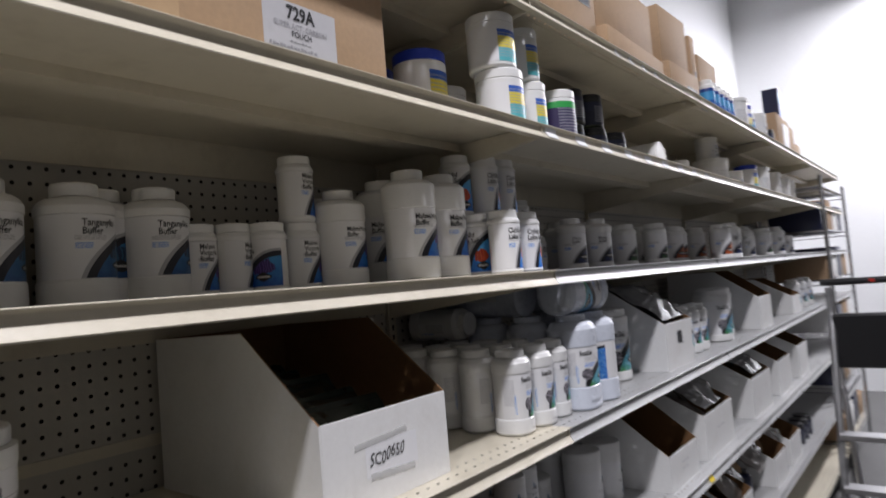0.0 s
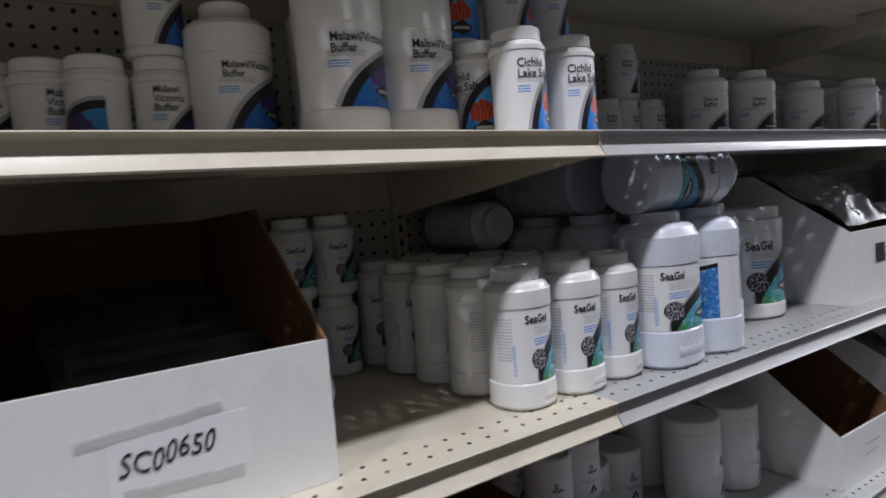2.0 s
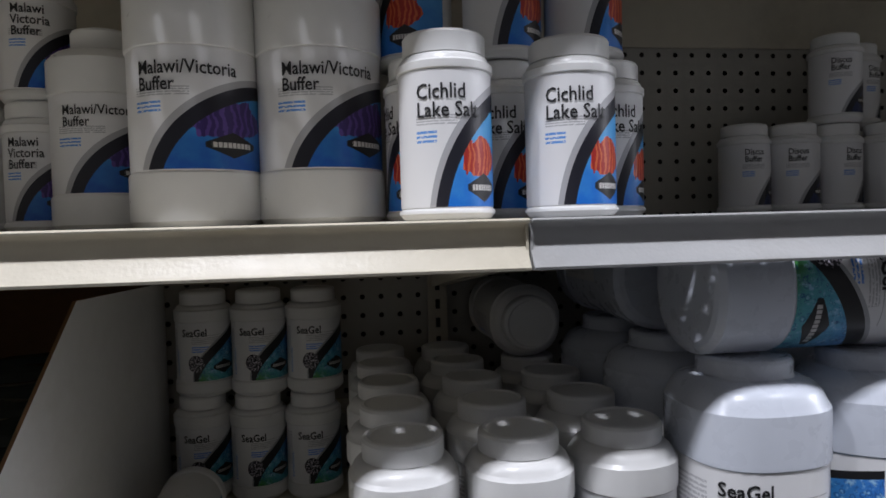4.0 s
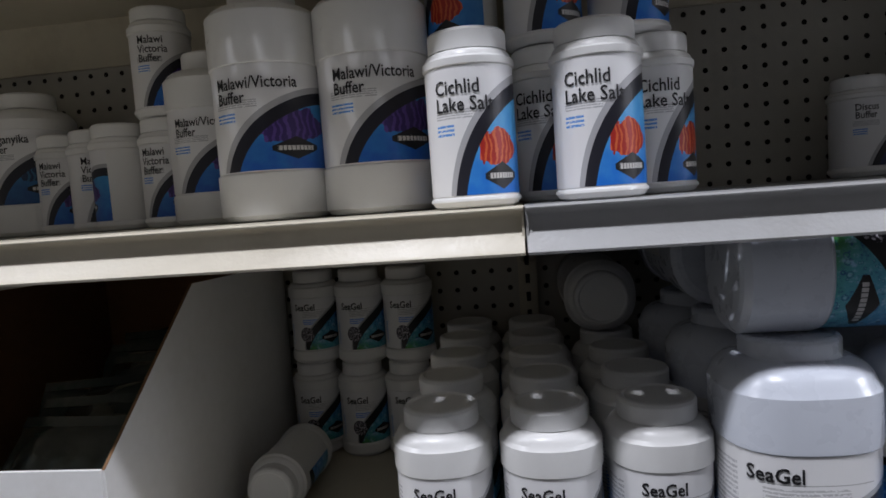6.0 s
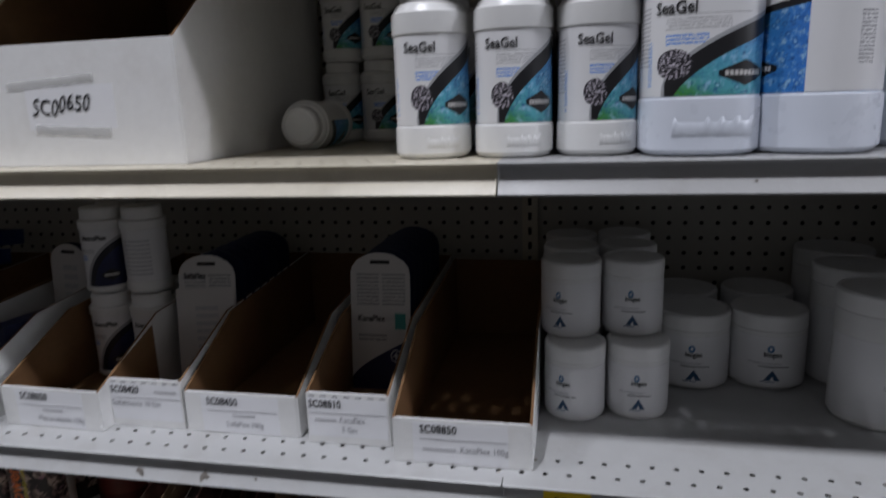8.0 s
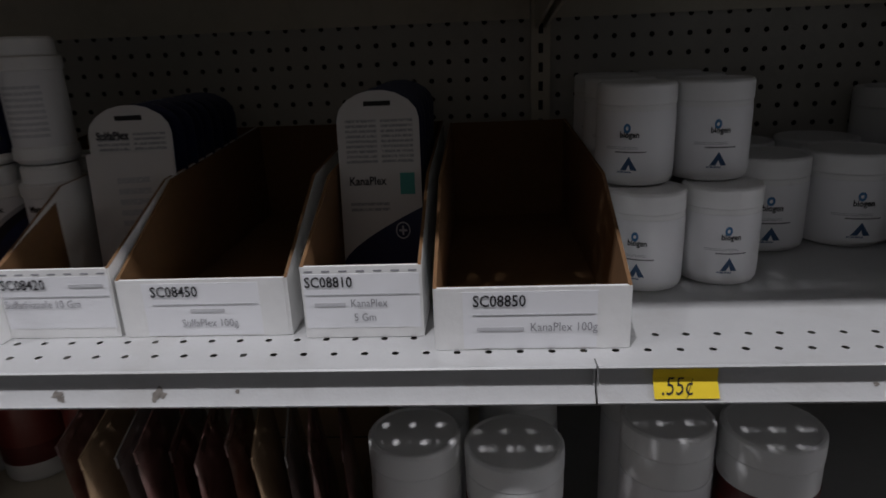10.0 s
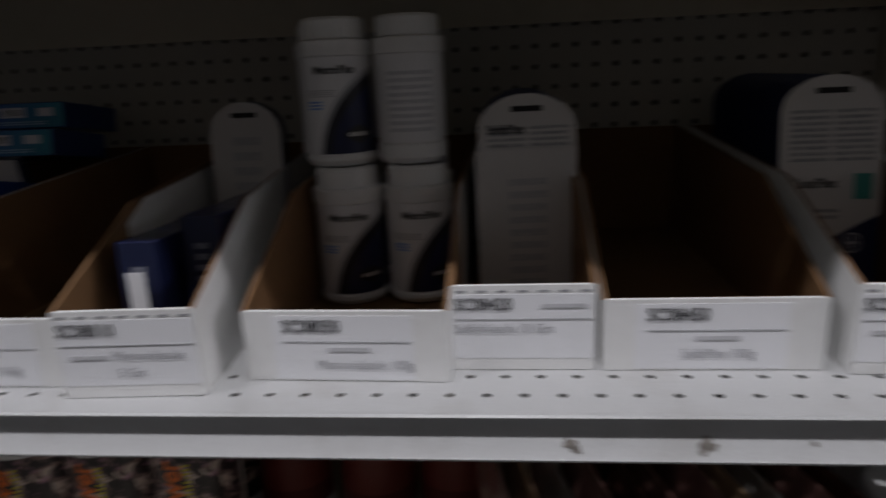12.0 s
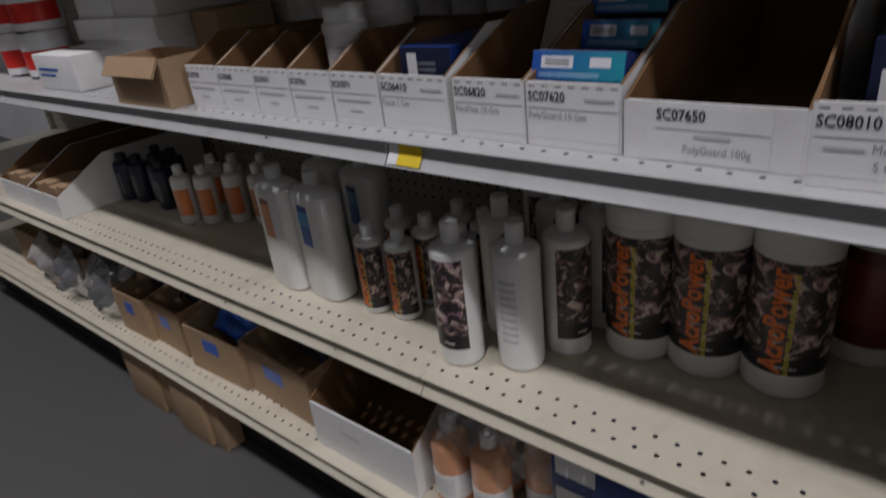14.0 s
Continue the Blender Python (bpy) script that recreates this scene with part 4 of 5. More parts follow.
def bin4(x, y0, y1, code, line, weight="", peak=PK, back=0.135, run=0.13, code_size=0.0134, **k):
    return shelf_bin(x, y0, y1, SZ["C"], S4, peak, back, run, slots=True, words=[(code, code_size, 0.03, 0.72, INK, 0.014), ("_", 0.94, 0.03, 0.615, FAINTINK, 0)] + ([("#", 0.26, 0.10, 0.44, GREYINK, 0), (line, 0.0102, 0.40, 0.44, GREYINK, 0.0), (weight, 0.0102, 0.42, 0.24, GREYINK, 0.0)] if weight else [("#", 0.72, 0.10, 0.44, GREYINK, 0), ("#", 0.26, 0.36, 0.24, GREYINK, 0)] if not line else [("#", 0.30, 0.63, 0.73, GREYINK, 0), (line, 0.0104, 0.03, 0.45, GREYINK, 0.0)]),
                     paper=(0.02, 0.98, 0.14, 0.90), label="narrow white corrugated shelf bin with perforated fold", **k)


bin6(-0.621, 0.974, 1.131, "SC08850", "KanaPlex 100g", inline=True)
bin4(-0.648, 0.860, 0.963, "SC08810", "KanaPlex", "5 Gm")
bin6(-0.655, 0.693, 0.846, "SC08450", "SulfaPlex 100g")
bin4(-0.656, 0.585, 0.689, "SC08420", "Sulfathiazole 10 Gm")
bin6(-0.640, 0.435, 0.585, "SC08050", "Metronidazole 100g", turn=-1.5)
bin4(-0.611, 0.311, 0.413, "SC08010", "Metronidazole", "5 Gm", turn=3)
bin6(-0.628, 0.157, 0.308, "SC07650", "PolyGuard 100g")
bin4(-0.630, 0.052, 0.154, "SC07620", "PolyGuard 10 Gm")
bin4(-0.630, -0.041, 0.050, "SC06820", "NeoPlex 10 Gm")
bin4(-0.630, -0.152, -0.050, "SC06410", "Focus 5 Gm", peak=0.108, back=0.095, run=0.085, d=0.30)
for a, b, code in ((-0.238, -0.155, "SC07071"), (-0.321, -0.240, "SC07061"), (-0.401, -0.323, "SC07051"), (-0.491, -0.403, "SC07040"), (-0.578, -0.493, "SC07030")):
    bin4(-0.630, a, b, code, "", peak=0.104, back=0.090, run=0.075, code_size=0.0112, d=0.29)

# the large bin with marker writing, and larger bins further on
marked_bin = shelf_bin(-0.638, 0.468, 0.748, SZ["B"], 0.137, 0.268, 0.262, 0.167, d=0.425, label="large white cardboard shelf bin with marker writing on taped label",
          paper=(0.30, 0.71, 0.30, 0.66))
lettering("SC00650", 0.0262, lambda u, v: (0.0017, 0.090 + u + 0.02 * v, 0.056 + v + 0.10 * u + 0.0022 * math.sin(u * 160)), INK, marked_bin, 0.006, name="handwriting", shear=0.24, wide=0.80)
for ty0, ty1, tz0, tz1, tilt in ((0.062, 0.176, 0.086, 0.096, 0.06), (0.092, 0.190, 0.036, 0.047, -0.05)):
    bm = bmesh.new()
    cols = []
    for i in range(15):
        u = i / 14
        yy = ty0 + (ty1 - ty0) * u
        lift = 0.0012 + 0.0009 * abs(noise.noise(Vector((u * 6, tz0 * 90, 0.0))))
        edge = 0.002 * noise.noise(Vector((u * 9, tz1 * 50, 3.0)))
        cols.append([bm.verts.new((lift + 0.0008 * (k == 1), yy, tz0 + (tz1 - tz0) * k / 2 + tilt * (yy - ty0) + edge)) for k in range(3)])
    for c, d in zip(cols, cols[1:]):
        for k in range(2):
            bm.faces.new((c[k], d[k], d[k + 1], c[k + 1]))
    bmesh.ops.solidify(bm, geom=bm.faces[:], thickness=0.0003)
    part("tape_strip", smooth(bm, 50), CLEARTAPE, marked_bin, "wrinkled strip of clear tape")
shelf_bin(-0.630, 1.815, 2.062, SZ["B"], 0.142, 0.262, 0.262, 0.185, d=0.40, words=[("#", 0.22, 0.38, 0.7, GREYINK, 0), ("#", 0.24, 0.40, 0.52, GREYINK, 0), ("#", 0.20, 0.42, 0.60, GREYINK, 0)], label="white cardboard shelf bin with foil bags")
shelf_bin(-0.630, 3.03, 3.27, SZ["B"], 0.145, 0.27, 0.27, 0.18, d=0.40, label="large white cardboard shelf bin")
shelf_bin(-0.630, 3.78, 4.02, SZ["B"], 0.10, 0.20, 0.20, 0.18, d=0.40, label="white cardboard shelf bin")
shelf_bin(-0.630, 1.745, 1.998, SZ["C"], 0.103, 0.255, 0.255, 0.20, d=0.42, words=[("#", 0.25, 0.38, 0.62, GREYINK, 0), ("#", 0.22, 0.38, 0.42, GREYINK, 0)], label="large empty white cardboard shelf bin")
shelf_bin(-0.630, 2.093, 2.432, SZ["C"], 0.148, 0.25, 0.25, 0.20, d=0.42, words=[("#", 0.25, 0.4, 0.55, GREYINK, 0)], label="large white cardboard shelf bin holding bags")
shelf_bin(-0.630, 2.75, 3.09, SZ["C"], 0.16, 0.27, 0.27, 0.20, d=0.42, label="large white cardboard shelf bin")
shelf_bin(-0.630, 3.27, 3.55, SZ["C"], 0.16, 0.27, 0.27, 0.20, d=0.42, label="large white cardboard shelf bin")
shelf_bin(-0.630, 3.78, 4.05, SZ["C"], 0.17, 0.27, 0.27, 0.20, d=0.42, label="large white cardboard shelf bin")
for y in (2.02, 2.30, 2.95, 3.3):
    shelf_bin(-0.620, y, y + 0.25, SZ["D"], 0.12, 0.2, 0.2, 0.16, d=0.42, label="white cardboard shelf bin heaped with bagged goods")
for y in (-1.72, -1.52):
    shelf_bin(-0.615, y, y + 0.19, SZ["D"], 0.060, 0.135, 0.135, 0.14, d=0.42, label="white cardboard shelf bin holding brown boxes")
shelf_bin(-0.615, -0.445, -0.190, SZ["E"], 0.100, 0.20, 0.20, 0.15, d=0.40, label="low white cardboard shelf bin on the base shelf", words=[("#", 0.2, 0.3, 0.6, GREYINK, 0)])

# ---- bottles: shelf B ----
for col, (x, y) in enumerate(((-0.677, 1.0225), (-0.674, 1.1095), (-0.681, 1.194))):
    for r in range(5 if col < 2 else 4):
        sit("gel_bottle", "B", x - r * 0.0865, y - (0.002 * r if col else 0.001 * r), (8, 1, 9)[col] if r == 0 else random.uniform(-40, 60))
sit("gel_large", "B", -0.668, 1.289, 2)
sit("gel_turned", "B", -0.671, 1.396, -31)
sit("gel_large", "B", -0.785, 1.285, 30)
sit("gel_large", "B", -0.90, 1.28, 30)
sit("gel_turned", "B", -0.79, 1.405, 150)
sit("gel_turned", "B", -0.735, 1.510, 140)
sit("gel_bottle", "B", -0.93, 1.36, 30)
lie("gel_lying", -0.680, 1.247, SZ["B"] + 0.2215 + 0.0515, -90, 0, 0, "large white gel bottle lying on two others")
for y, x in ((1.285, -0.78), (1.40, -0.78)):
    lie("gel_lying", x, y, SZ["B"] + 0.2215 + 0.0515, 0, -90, 0, "large white gel bottle lying on its side")
lie("gel_bottle", -1.06, 1.18, SZ["B"] + 0.173 + 0.043, 0, 90, 0, "white gel bottle lying cap outward on the row")
for x, y in ((-1.02, 0.866), (-1.015, 0.933), (-1.03, 0.798)):
    sit("gel_small", "B", x, y, 12)
    sit("gel_small", "B", x - 0.002, y + 0.004, 8, 0.1272)
lie("gel_small", -0.945, 0.806, SZ["B"] + 0.033, 0, 90, 0, "small white bottle lying on the shelf, cap outward")
sit("gel_tub", "B", -0.760, 1.665, -25)
sit("gel_tub", "B", -0.92, 1.62, -25)
for i in range(3):
    for j in range(2):
        sit("gel_bottle", "B", -0.70 - j * 0.09, 2.16 + i * 0.088, -20)
sit("gel_tub", "B", -0.72, 2.62, -30)
sit("gel_tub", "B", -0.76, 2.80, -30)
for i in range(6):
    sit("gel_bottle", "B", -0.68 - 0.02 * (i % 2), 4.10 + i * 0.1, -30)
sit("gel_tub", "B", -0.80, 0.085, 20)

# ---- bottles: shelf A ----
sit("salt_bottle", "A", -0.689, 1.0625, 2)
sit("salt_bottle", "A", -0.698, 1.1630, -4)
for x, y, a in ((-0.763, 1.056, -70), (-0.772, 1.220, 14), (-0.776, 1.128, -10), (-0.838, 1.06, -40), (-0.84, 1.14, 0), (-0.84, 1.222, 10)):
    sit("salt_bottle", "A", x, y, a)
sit("salt_bottle", "A", -0.775, 1.128, 4, 0.1380)
sit("salt_bottle", "A", -0.775, 1.203, 10, 0.1380)
sit("salt_bottle", "A", -0.80, 1.052, -60, 0.1380)
sit("lake_large", "A", -0.781, 0.861, 4)
sit("lake_large", "A", -0.783, 0.9655, 10)
sit("lake_large", "A", -0.895, 0.90, -30)
sit("lake_medium", "A", -0.875, 0.757, 12)
sit("lake_medium", "A", -0.98, 0.80, -20)
sit("lake_small", "A", -0.905, 0.683, 10)
sit("lake_small", "A", -0.910, 0.681, 26, 0.1283)
sit("lake_small", "A", -0.915, 0.612, -95)
sit("lake_small", "A", -0.945, 0.560, 42)
sit("lake_small", "A", -0.965, 0.500, 18)
sit("lake_small", "A", -0.99, 0.66, 10)
for x, y, a in ((-0.985, 0.438, 12), (-0.990, 0.313, 22), (-0.990, 0.185, 30), (-1.03, 0.365, -30), (-1.0, 0.04, 20)):
    sit("tang_large", "A", x, y, a)
for x, y, up in ((-0.985, 1.495, 0), (-0.98, 1.560, 0), (-0.985, 1.625, 0), (-0.97, 1.690, 0), (-0.985, 1.625, 0.1153), (-1.03, 1.69, 0.1153)):
    sit("disc_small", "A", x, y, random.uniform(-20, 40), up)
for x, y in ((-0.885, 1.765), (-0.97, 1.84), (-0.86, 1.905), (-0.95, 1.985), (-0.98, 2.06)):
    sit("disc_medium", "A", x, y, -48)
for x, y in ((-0.86, 2.13), (-0.95, 2.2), (-0.80, 2.275), (-0.9, 2.36)):
    sit("leaf_bottle", "A", x, y, -55)
for x, y in ((-0.88, 2.50), (-0.85, 2.62), (-0.87, 2.74), (-0.72, 2.86), (-0.85, 2.93)):
    sit("rust_bottle", "A", x, y, -58)
for i in range(9):
    sit(("disc_medium", "leaf_bottle", "disc_small")[i % 3], "A", -0.74 - 0.06 * (i % 2), 3.10 + i * 0.17, -55)

# ---- jars: shelf C ----
for r in range(3):
    for q in range(2):
        sit("tub_small", "C", -0.774 - r * 0.08 - q * 0.014, 1.176 + q * 0.0785, -30 + 20 * q)
        sit("tub_small", "C", -0.806 - r * 0.08 - q * 0.014, 1.170 + q * 0.0785, -28 + 16 * q, 0.0984)
for x, y in ((-0.899, 1.338), (-0.909, 1.440), (-1.0, 1.34), (-1.01, 1.45)):
    sit("tub_medium", "C", x, y, -12)
for x, y in ((-0.806, 1.541), (-0.797, 1.652), (-0.925, 1.552), (-0.915, 1.665), (-1.03, 1.56)):
    sit("tub_tall", "C", x, y, 10)
for x, y, up, k in ((-0.815, 0.478, 0, "med_bottle"), (-0.818, 0.545, 0, "med_bottle"), (-0.822, 0.474, 0.1305, "med_bottle"), (-0.826, 0.541, 0.1305, "med_plain"), (-0.885, 0.470, 0, "med_bottle"), (-0.888, 0.54, 0, "med_plain"), (-0.885, 0.452, 0.1305, "med_plain")):
    sit(k, "C", x, y, 6, 0.0034 + up)
for i in range(4):
    sit("med_plain", "C", -0.975, -0.665 + i * 0.068, 10 * i)
    sit("med_plain", "C", -1.03, -0.385 + i * 0.075, 5 * i)
for up in (0, 0.1304):
    sit("med_plain", "C", -1.025, -0.455, 0, up)
for y in (-0.352, -0.205):
    lie("med_plain", -1.078, y, SZ["C"] + 0.1304 + 0.0312, 0, 90, 0, "white bottle lying cap outward on other bottles")
for x, y in ((-0.80, -0.280), (-0.71, -0.280)):
    sit("med_plain", "C", x, y, 30, 0.0036)
for y, up in ((-1.38, 0), (-1.37, 0.1055), (-1.36, 0.211), (-1.52, 0), (-1.51, 0.1055)):
    sit("red_tub", "C", -0.74, y, 20, up)

# ---- bottles: shelf D ----
sit("coral_large", "D", -0.823, 0.279, -8)
sit("coral_large", "D", -0.816, 0.189, -10)
sit("coral_large", "D", -0.810, 0.103, -14)
sit("lid_jar_red", "D", -0.935, 0.350, -10)
sit("lid_jar_red", "D", -0.93, 0.46, -10)
sit("lid_jar_red", "D", -0.94, 0.56, -10)
for i in range(3):
    sit("coral_large", "D", -0.93, 0.255 - i * 0.095, -15)
sit("coral_slim", "D", -0.662, -0.097, 2)
sit("print_slim", "D", -0.694, -0.018, 6)
sit("coral_slim", "D", -0.757, 0.020, 60)
for x, y in ((-0.76, -0.085), (-0.84, -0.04), (-0.84, 0.03), (-0.90, -0.10)):
    sit("coral_slim", "D", x, y, random.uniform(20, 90))
for x, y in ((-0.700, -0.300), (-0.708, -0.242), (-0.765, -0.235), (-0.765, -0.165), (-0.83, -0.22), (-0.82, -0.16), (-0.77, -0.30)):
    sit("coral_small", "D", x, y, -10)
for x, y in ((-0.700, -0.412), (-0.694, -0.505), (-0.80, -0.40), (-0.80, -0.50)):
    sit("jug_orange" if y == -0.505 else "jug", "D", x, y, -8)
for x, y in ((-0.768, -0.984), (-0.793, -0.928), (-0.83, -0.87), (-0.85, -0.98), (-0.87, -0.92), (-0.90, -0.85), (-0.85, -0.80)):
    sit("orange_bottle", "D", x, y, -12)
for x, y in ((-0.79, -1.31), (-0.80, -1.25), (-0.82, -1.19), (-0.80, -1.13), (-0.87, -1.28), (-0.87, -1.2)):
    sit("navy_bottle", "D", x, y, -12)
sit("lid_jar", "D", -0.676, 0.945, -5)
sit("lid_jar_red", "D", -0.674, 1.040, -10)
sit("lid_jar", "D", -0.700, 1.190, 0)
sit("lid_jar_red", "D", -0.700, 1.290, -15)
for x, y in ((-0.79, 0.95), (-0.79, 1.05), (-0.80, 1.19), (-0.80, 1.29)):
    sit("lid_jar", "D", x, y, 10)
for i in range(4):
    sit("navy_bottle", "D", -0.70 - 0.06 * (i % 2), 2.62 + i * 0.07, 0)
    sit("dark_jar", "D", -0.68, 3.62 + i * 0.11, 0)

# ---- base shelf ----
for x, y in ((-0.66, -0.145), (-0.665, -0.070), (-0.71, 0.0), (-0.73, -0.09)):
    sit("peach_bottle", "E", x, y, 0)

# ---- jars: shelf Z ----
sit("pond_large", "Z", -0.668, 1.062, -20)
sit("pond_large", "Z", -0.674, 1.052, -24, 0.1205)
sit("pond_small", "Z", -0.680, 1.205, -20)
sit("pond_small", "Z", -0.684, 1.193, -24, 0.1255)
sit("green_jar", "Z", -0.680, 1.340, -20)
sit("pond_bluecap", "Z", -0.760, 0.905, -14)
sit("pond_bluecap", "Z", -0.90, 0.90, -14)
sit("pond_large", "Z", -0.82, 1.06, -20)
sit("pond_small", "Z", -0.80, 1.30, -20)
for x, y, up in ((-0.78, 1.60, 0), (-0.76, 1.71, 0), (-0.78, 1.61, 0.106), (-0.77, 1.72, 0.106), (-0.75, 1.83, 0)):
    sit("dark_jar", "Z", x, y, 0, up)
lie("green_jar", -0.80, 2.06, SZ["Z"] + 0.05, 0, 90, 0, "white jar lying on its side")
for y, x, up, k in ((2.20, -0.74, 0, "tub_small"), (2.62, -0.80, 0, "tub_medium"), (3.05, -0.78, 0, "bucket"), (3.05, -0.79, 0.1505, "tub_medium"), (3.25, -0.74, 0, "tub_medium"), (3.45, -0.72, 0, "pond_bluecap"), (3.62, -0.72, 0, "bucket"), (3.9, -0.75, 0, "rust_bottle"), (4.05, -0.72, 0, "tub_tall"), (4.3, -0.74, 0, "bucket"), (4.6, -0.74, 0, "tub_tall")):
    sit(k, "Z", x, y, -20, up)
for i in range(5):
    sit("blue_bottle", "T", -0.665, 2.68 + i * 0.075, -20)
for y, k in ((3.15, "bucket"), (3.33, "pond_bluecap"), (3.50, "blue_bottle"), (3.66, "tub_tall"), (3.86, "dark_jar")):
    sit(k, "T", -0.69, y, -20)


# ---- cartons ----
def carton(x0, x1, y0, y1, z, h, material=None, label="closed brown cardboard carton", tape=True, tilt=0.0, group="", print_on=(), name="carton"):
    """A closed carton: body with soft edges, a tape strip over the top seam, the flap seam, print on its aisle side."""
    w, d = y1 - y0, x1 - x0
    root = thing(name, label, "carton", group)
    root.matrix_basis = pose((x0 + x1) / 2, (y0 + y1) / 2, z + 0.0006, 0, 0, tilt)
    m = material or CARTON
    body = part("body", smooth(box(-d / 2, d / 2, -w / 2, w / 2, 0, h, bevel=0.003), 30), m, root)
    part("flap_seam", box(-0.001, 0.001, -w / 2 + 0.004, w / 2 - 0.004, h - 0.0005, h + 0.0006), SLOT, body)
    if tape:
        part("tape", box(-0.024, 0.024, -w / 2 - 0.0007, w / 2 + 0.0007, h * 0.8, h + 0.0009), TAPE, root)
    for kind, a, b, c, e, ink in print_on:
        part(kind, box(d / 2 + 0.0002, d / 2 + 0.0010, -w / 2 + a * w, -w / 2 + b * w, c * h, e * h), ink, root)
    return root


def open_carton(x0, x1, y0, y1, z, h, label, flap=0.0, droop=22, group="", tag=None, cut=0.0, turn=0.0):
    """An open-topped carton of four walls and a floor; flap, droop: length and slope of a front flap."""
    w, d, t = y1 - y0, x1 - x0, 0.004
    root = thing("open_carton", label, "carton", group)
    root.matrix_basis = pose(x0, y0, z + 0.0006, 0, 0, turn)
    part("front_panel", box(d - t, d, 0, w, 0, h * (1 - cut)), CARTON, root)
    part("back_panel", box(0, t, 0, w, 0, h), CARTON, root)
    for a in (0.0, w - t):
        bm = bmesh.new()
        prof = [(t, 0), (d - t, 0), (d - t, h * (1 - cut)), (d * 0.6, h), (t, h)]
        A = [bm.verts.new((x, a, zz)) for x, zz in prof]
        B = [bm.verts.new((x, a + t, zz)) for x, zz in prof]
        bm.faces.new(A)
        bm.faces.new(B[::-1])
        for i in range(5):
            bm.faces.new((A[i], B[i], B[(i + 1) % 5], A[(i + 1) % 5]))
        bmesh.ops.recalc_face_normals(bm, faces=bm.faces)
        part("side_panel", bm, CARTON, root)
    part("bottom_panel", box(t, d - t, t, w - t, 0, t), CARTON, root)
    if flap:
        bm = box(0, flap, 0.004, w - 0.004, -0.002, 0.002)
        bmesh.ops.transform(bm, matrix=pose(d - 0.002, 0, h + 0.002, 0, droop, 0), verts=bm.verts)
        part("flap", bm, CARTON, root)
    if tag:
        part("label", box(d + 0.0002, d + 0.001, w * tag[0], w * tag[1], h * tag[2], h * tag[3]), tag[4], root)
    return root


def pouch(x, y, z, w, h, t, material, label, turn=(0, 0, 0), seed=0, group="", crumple=1.0, name="bag"):
    """A filled film bag: two crumpled faces joined at a flat seam."""
    bm = bmesh.new()
    N, K = 16, 12
    def side(sgn):
        g = []
        for j in range(K + 1):
            row = []
            for i in range(N + 1):
                u, v = i / N, j / K
                puff = (math.sin(math.pi * u) * math.sin(math.pi * v)) ** 0.6
                q = noise.noise(Vector((u * 4 + seed * 3.1, v * 5 + seed, sgn * 2.0))) + 0.5 * abs(noise.noise(Vector((u * 11 + seed, v * 9, sgn * 5.0))))
                row.append(bm.verts.new(((u - 0.5) * w + 0.01 * crumple * noise.noise(Vector((v * 3, seed, 0))), sgn * (puff * t / 2 * (1 + 0.9 * crumple * q)) + 0.012 * crumple * noise.noise(Vector((u * 2, v * 2, seed))), v * h)))
            g.append(row)
        for j in range(K):
            for i in range(N):
                f = (g[j][i], g[j][i + 1], g[j + 1][i + 1], g[j + 1][i])
                bm.faces.new(f if sgn < 0 else f[::-1])
    side(-1)
    side(1)
    bmesh.ops.remove_doubles(bm, verts=bm.verts, dist=0.0006)
    smooth(bm, 60)
    root = thing(name, label, "bag", group)
    part("film", bm, material, root)
    bm = box(-w / 2, w / 2, -0.0008, 0.0008, h - 0.002, h + 0.010)
    part("seal", bm, material, root)
    root.matrix_basis = pose(x, y, z, *turn)
    return root


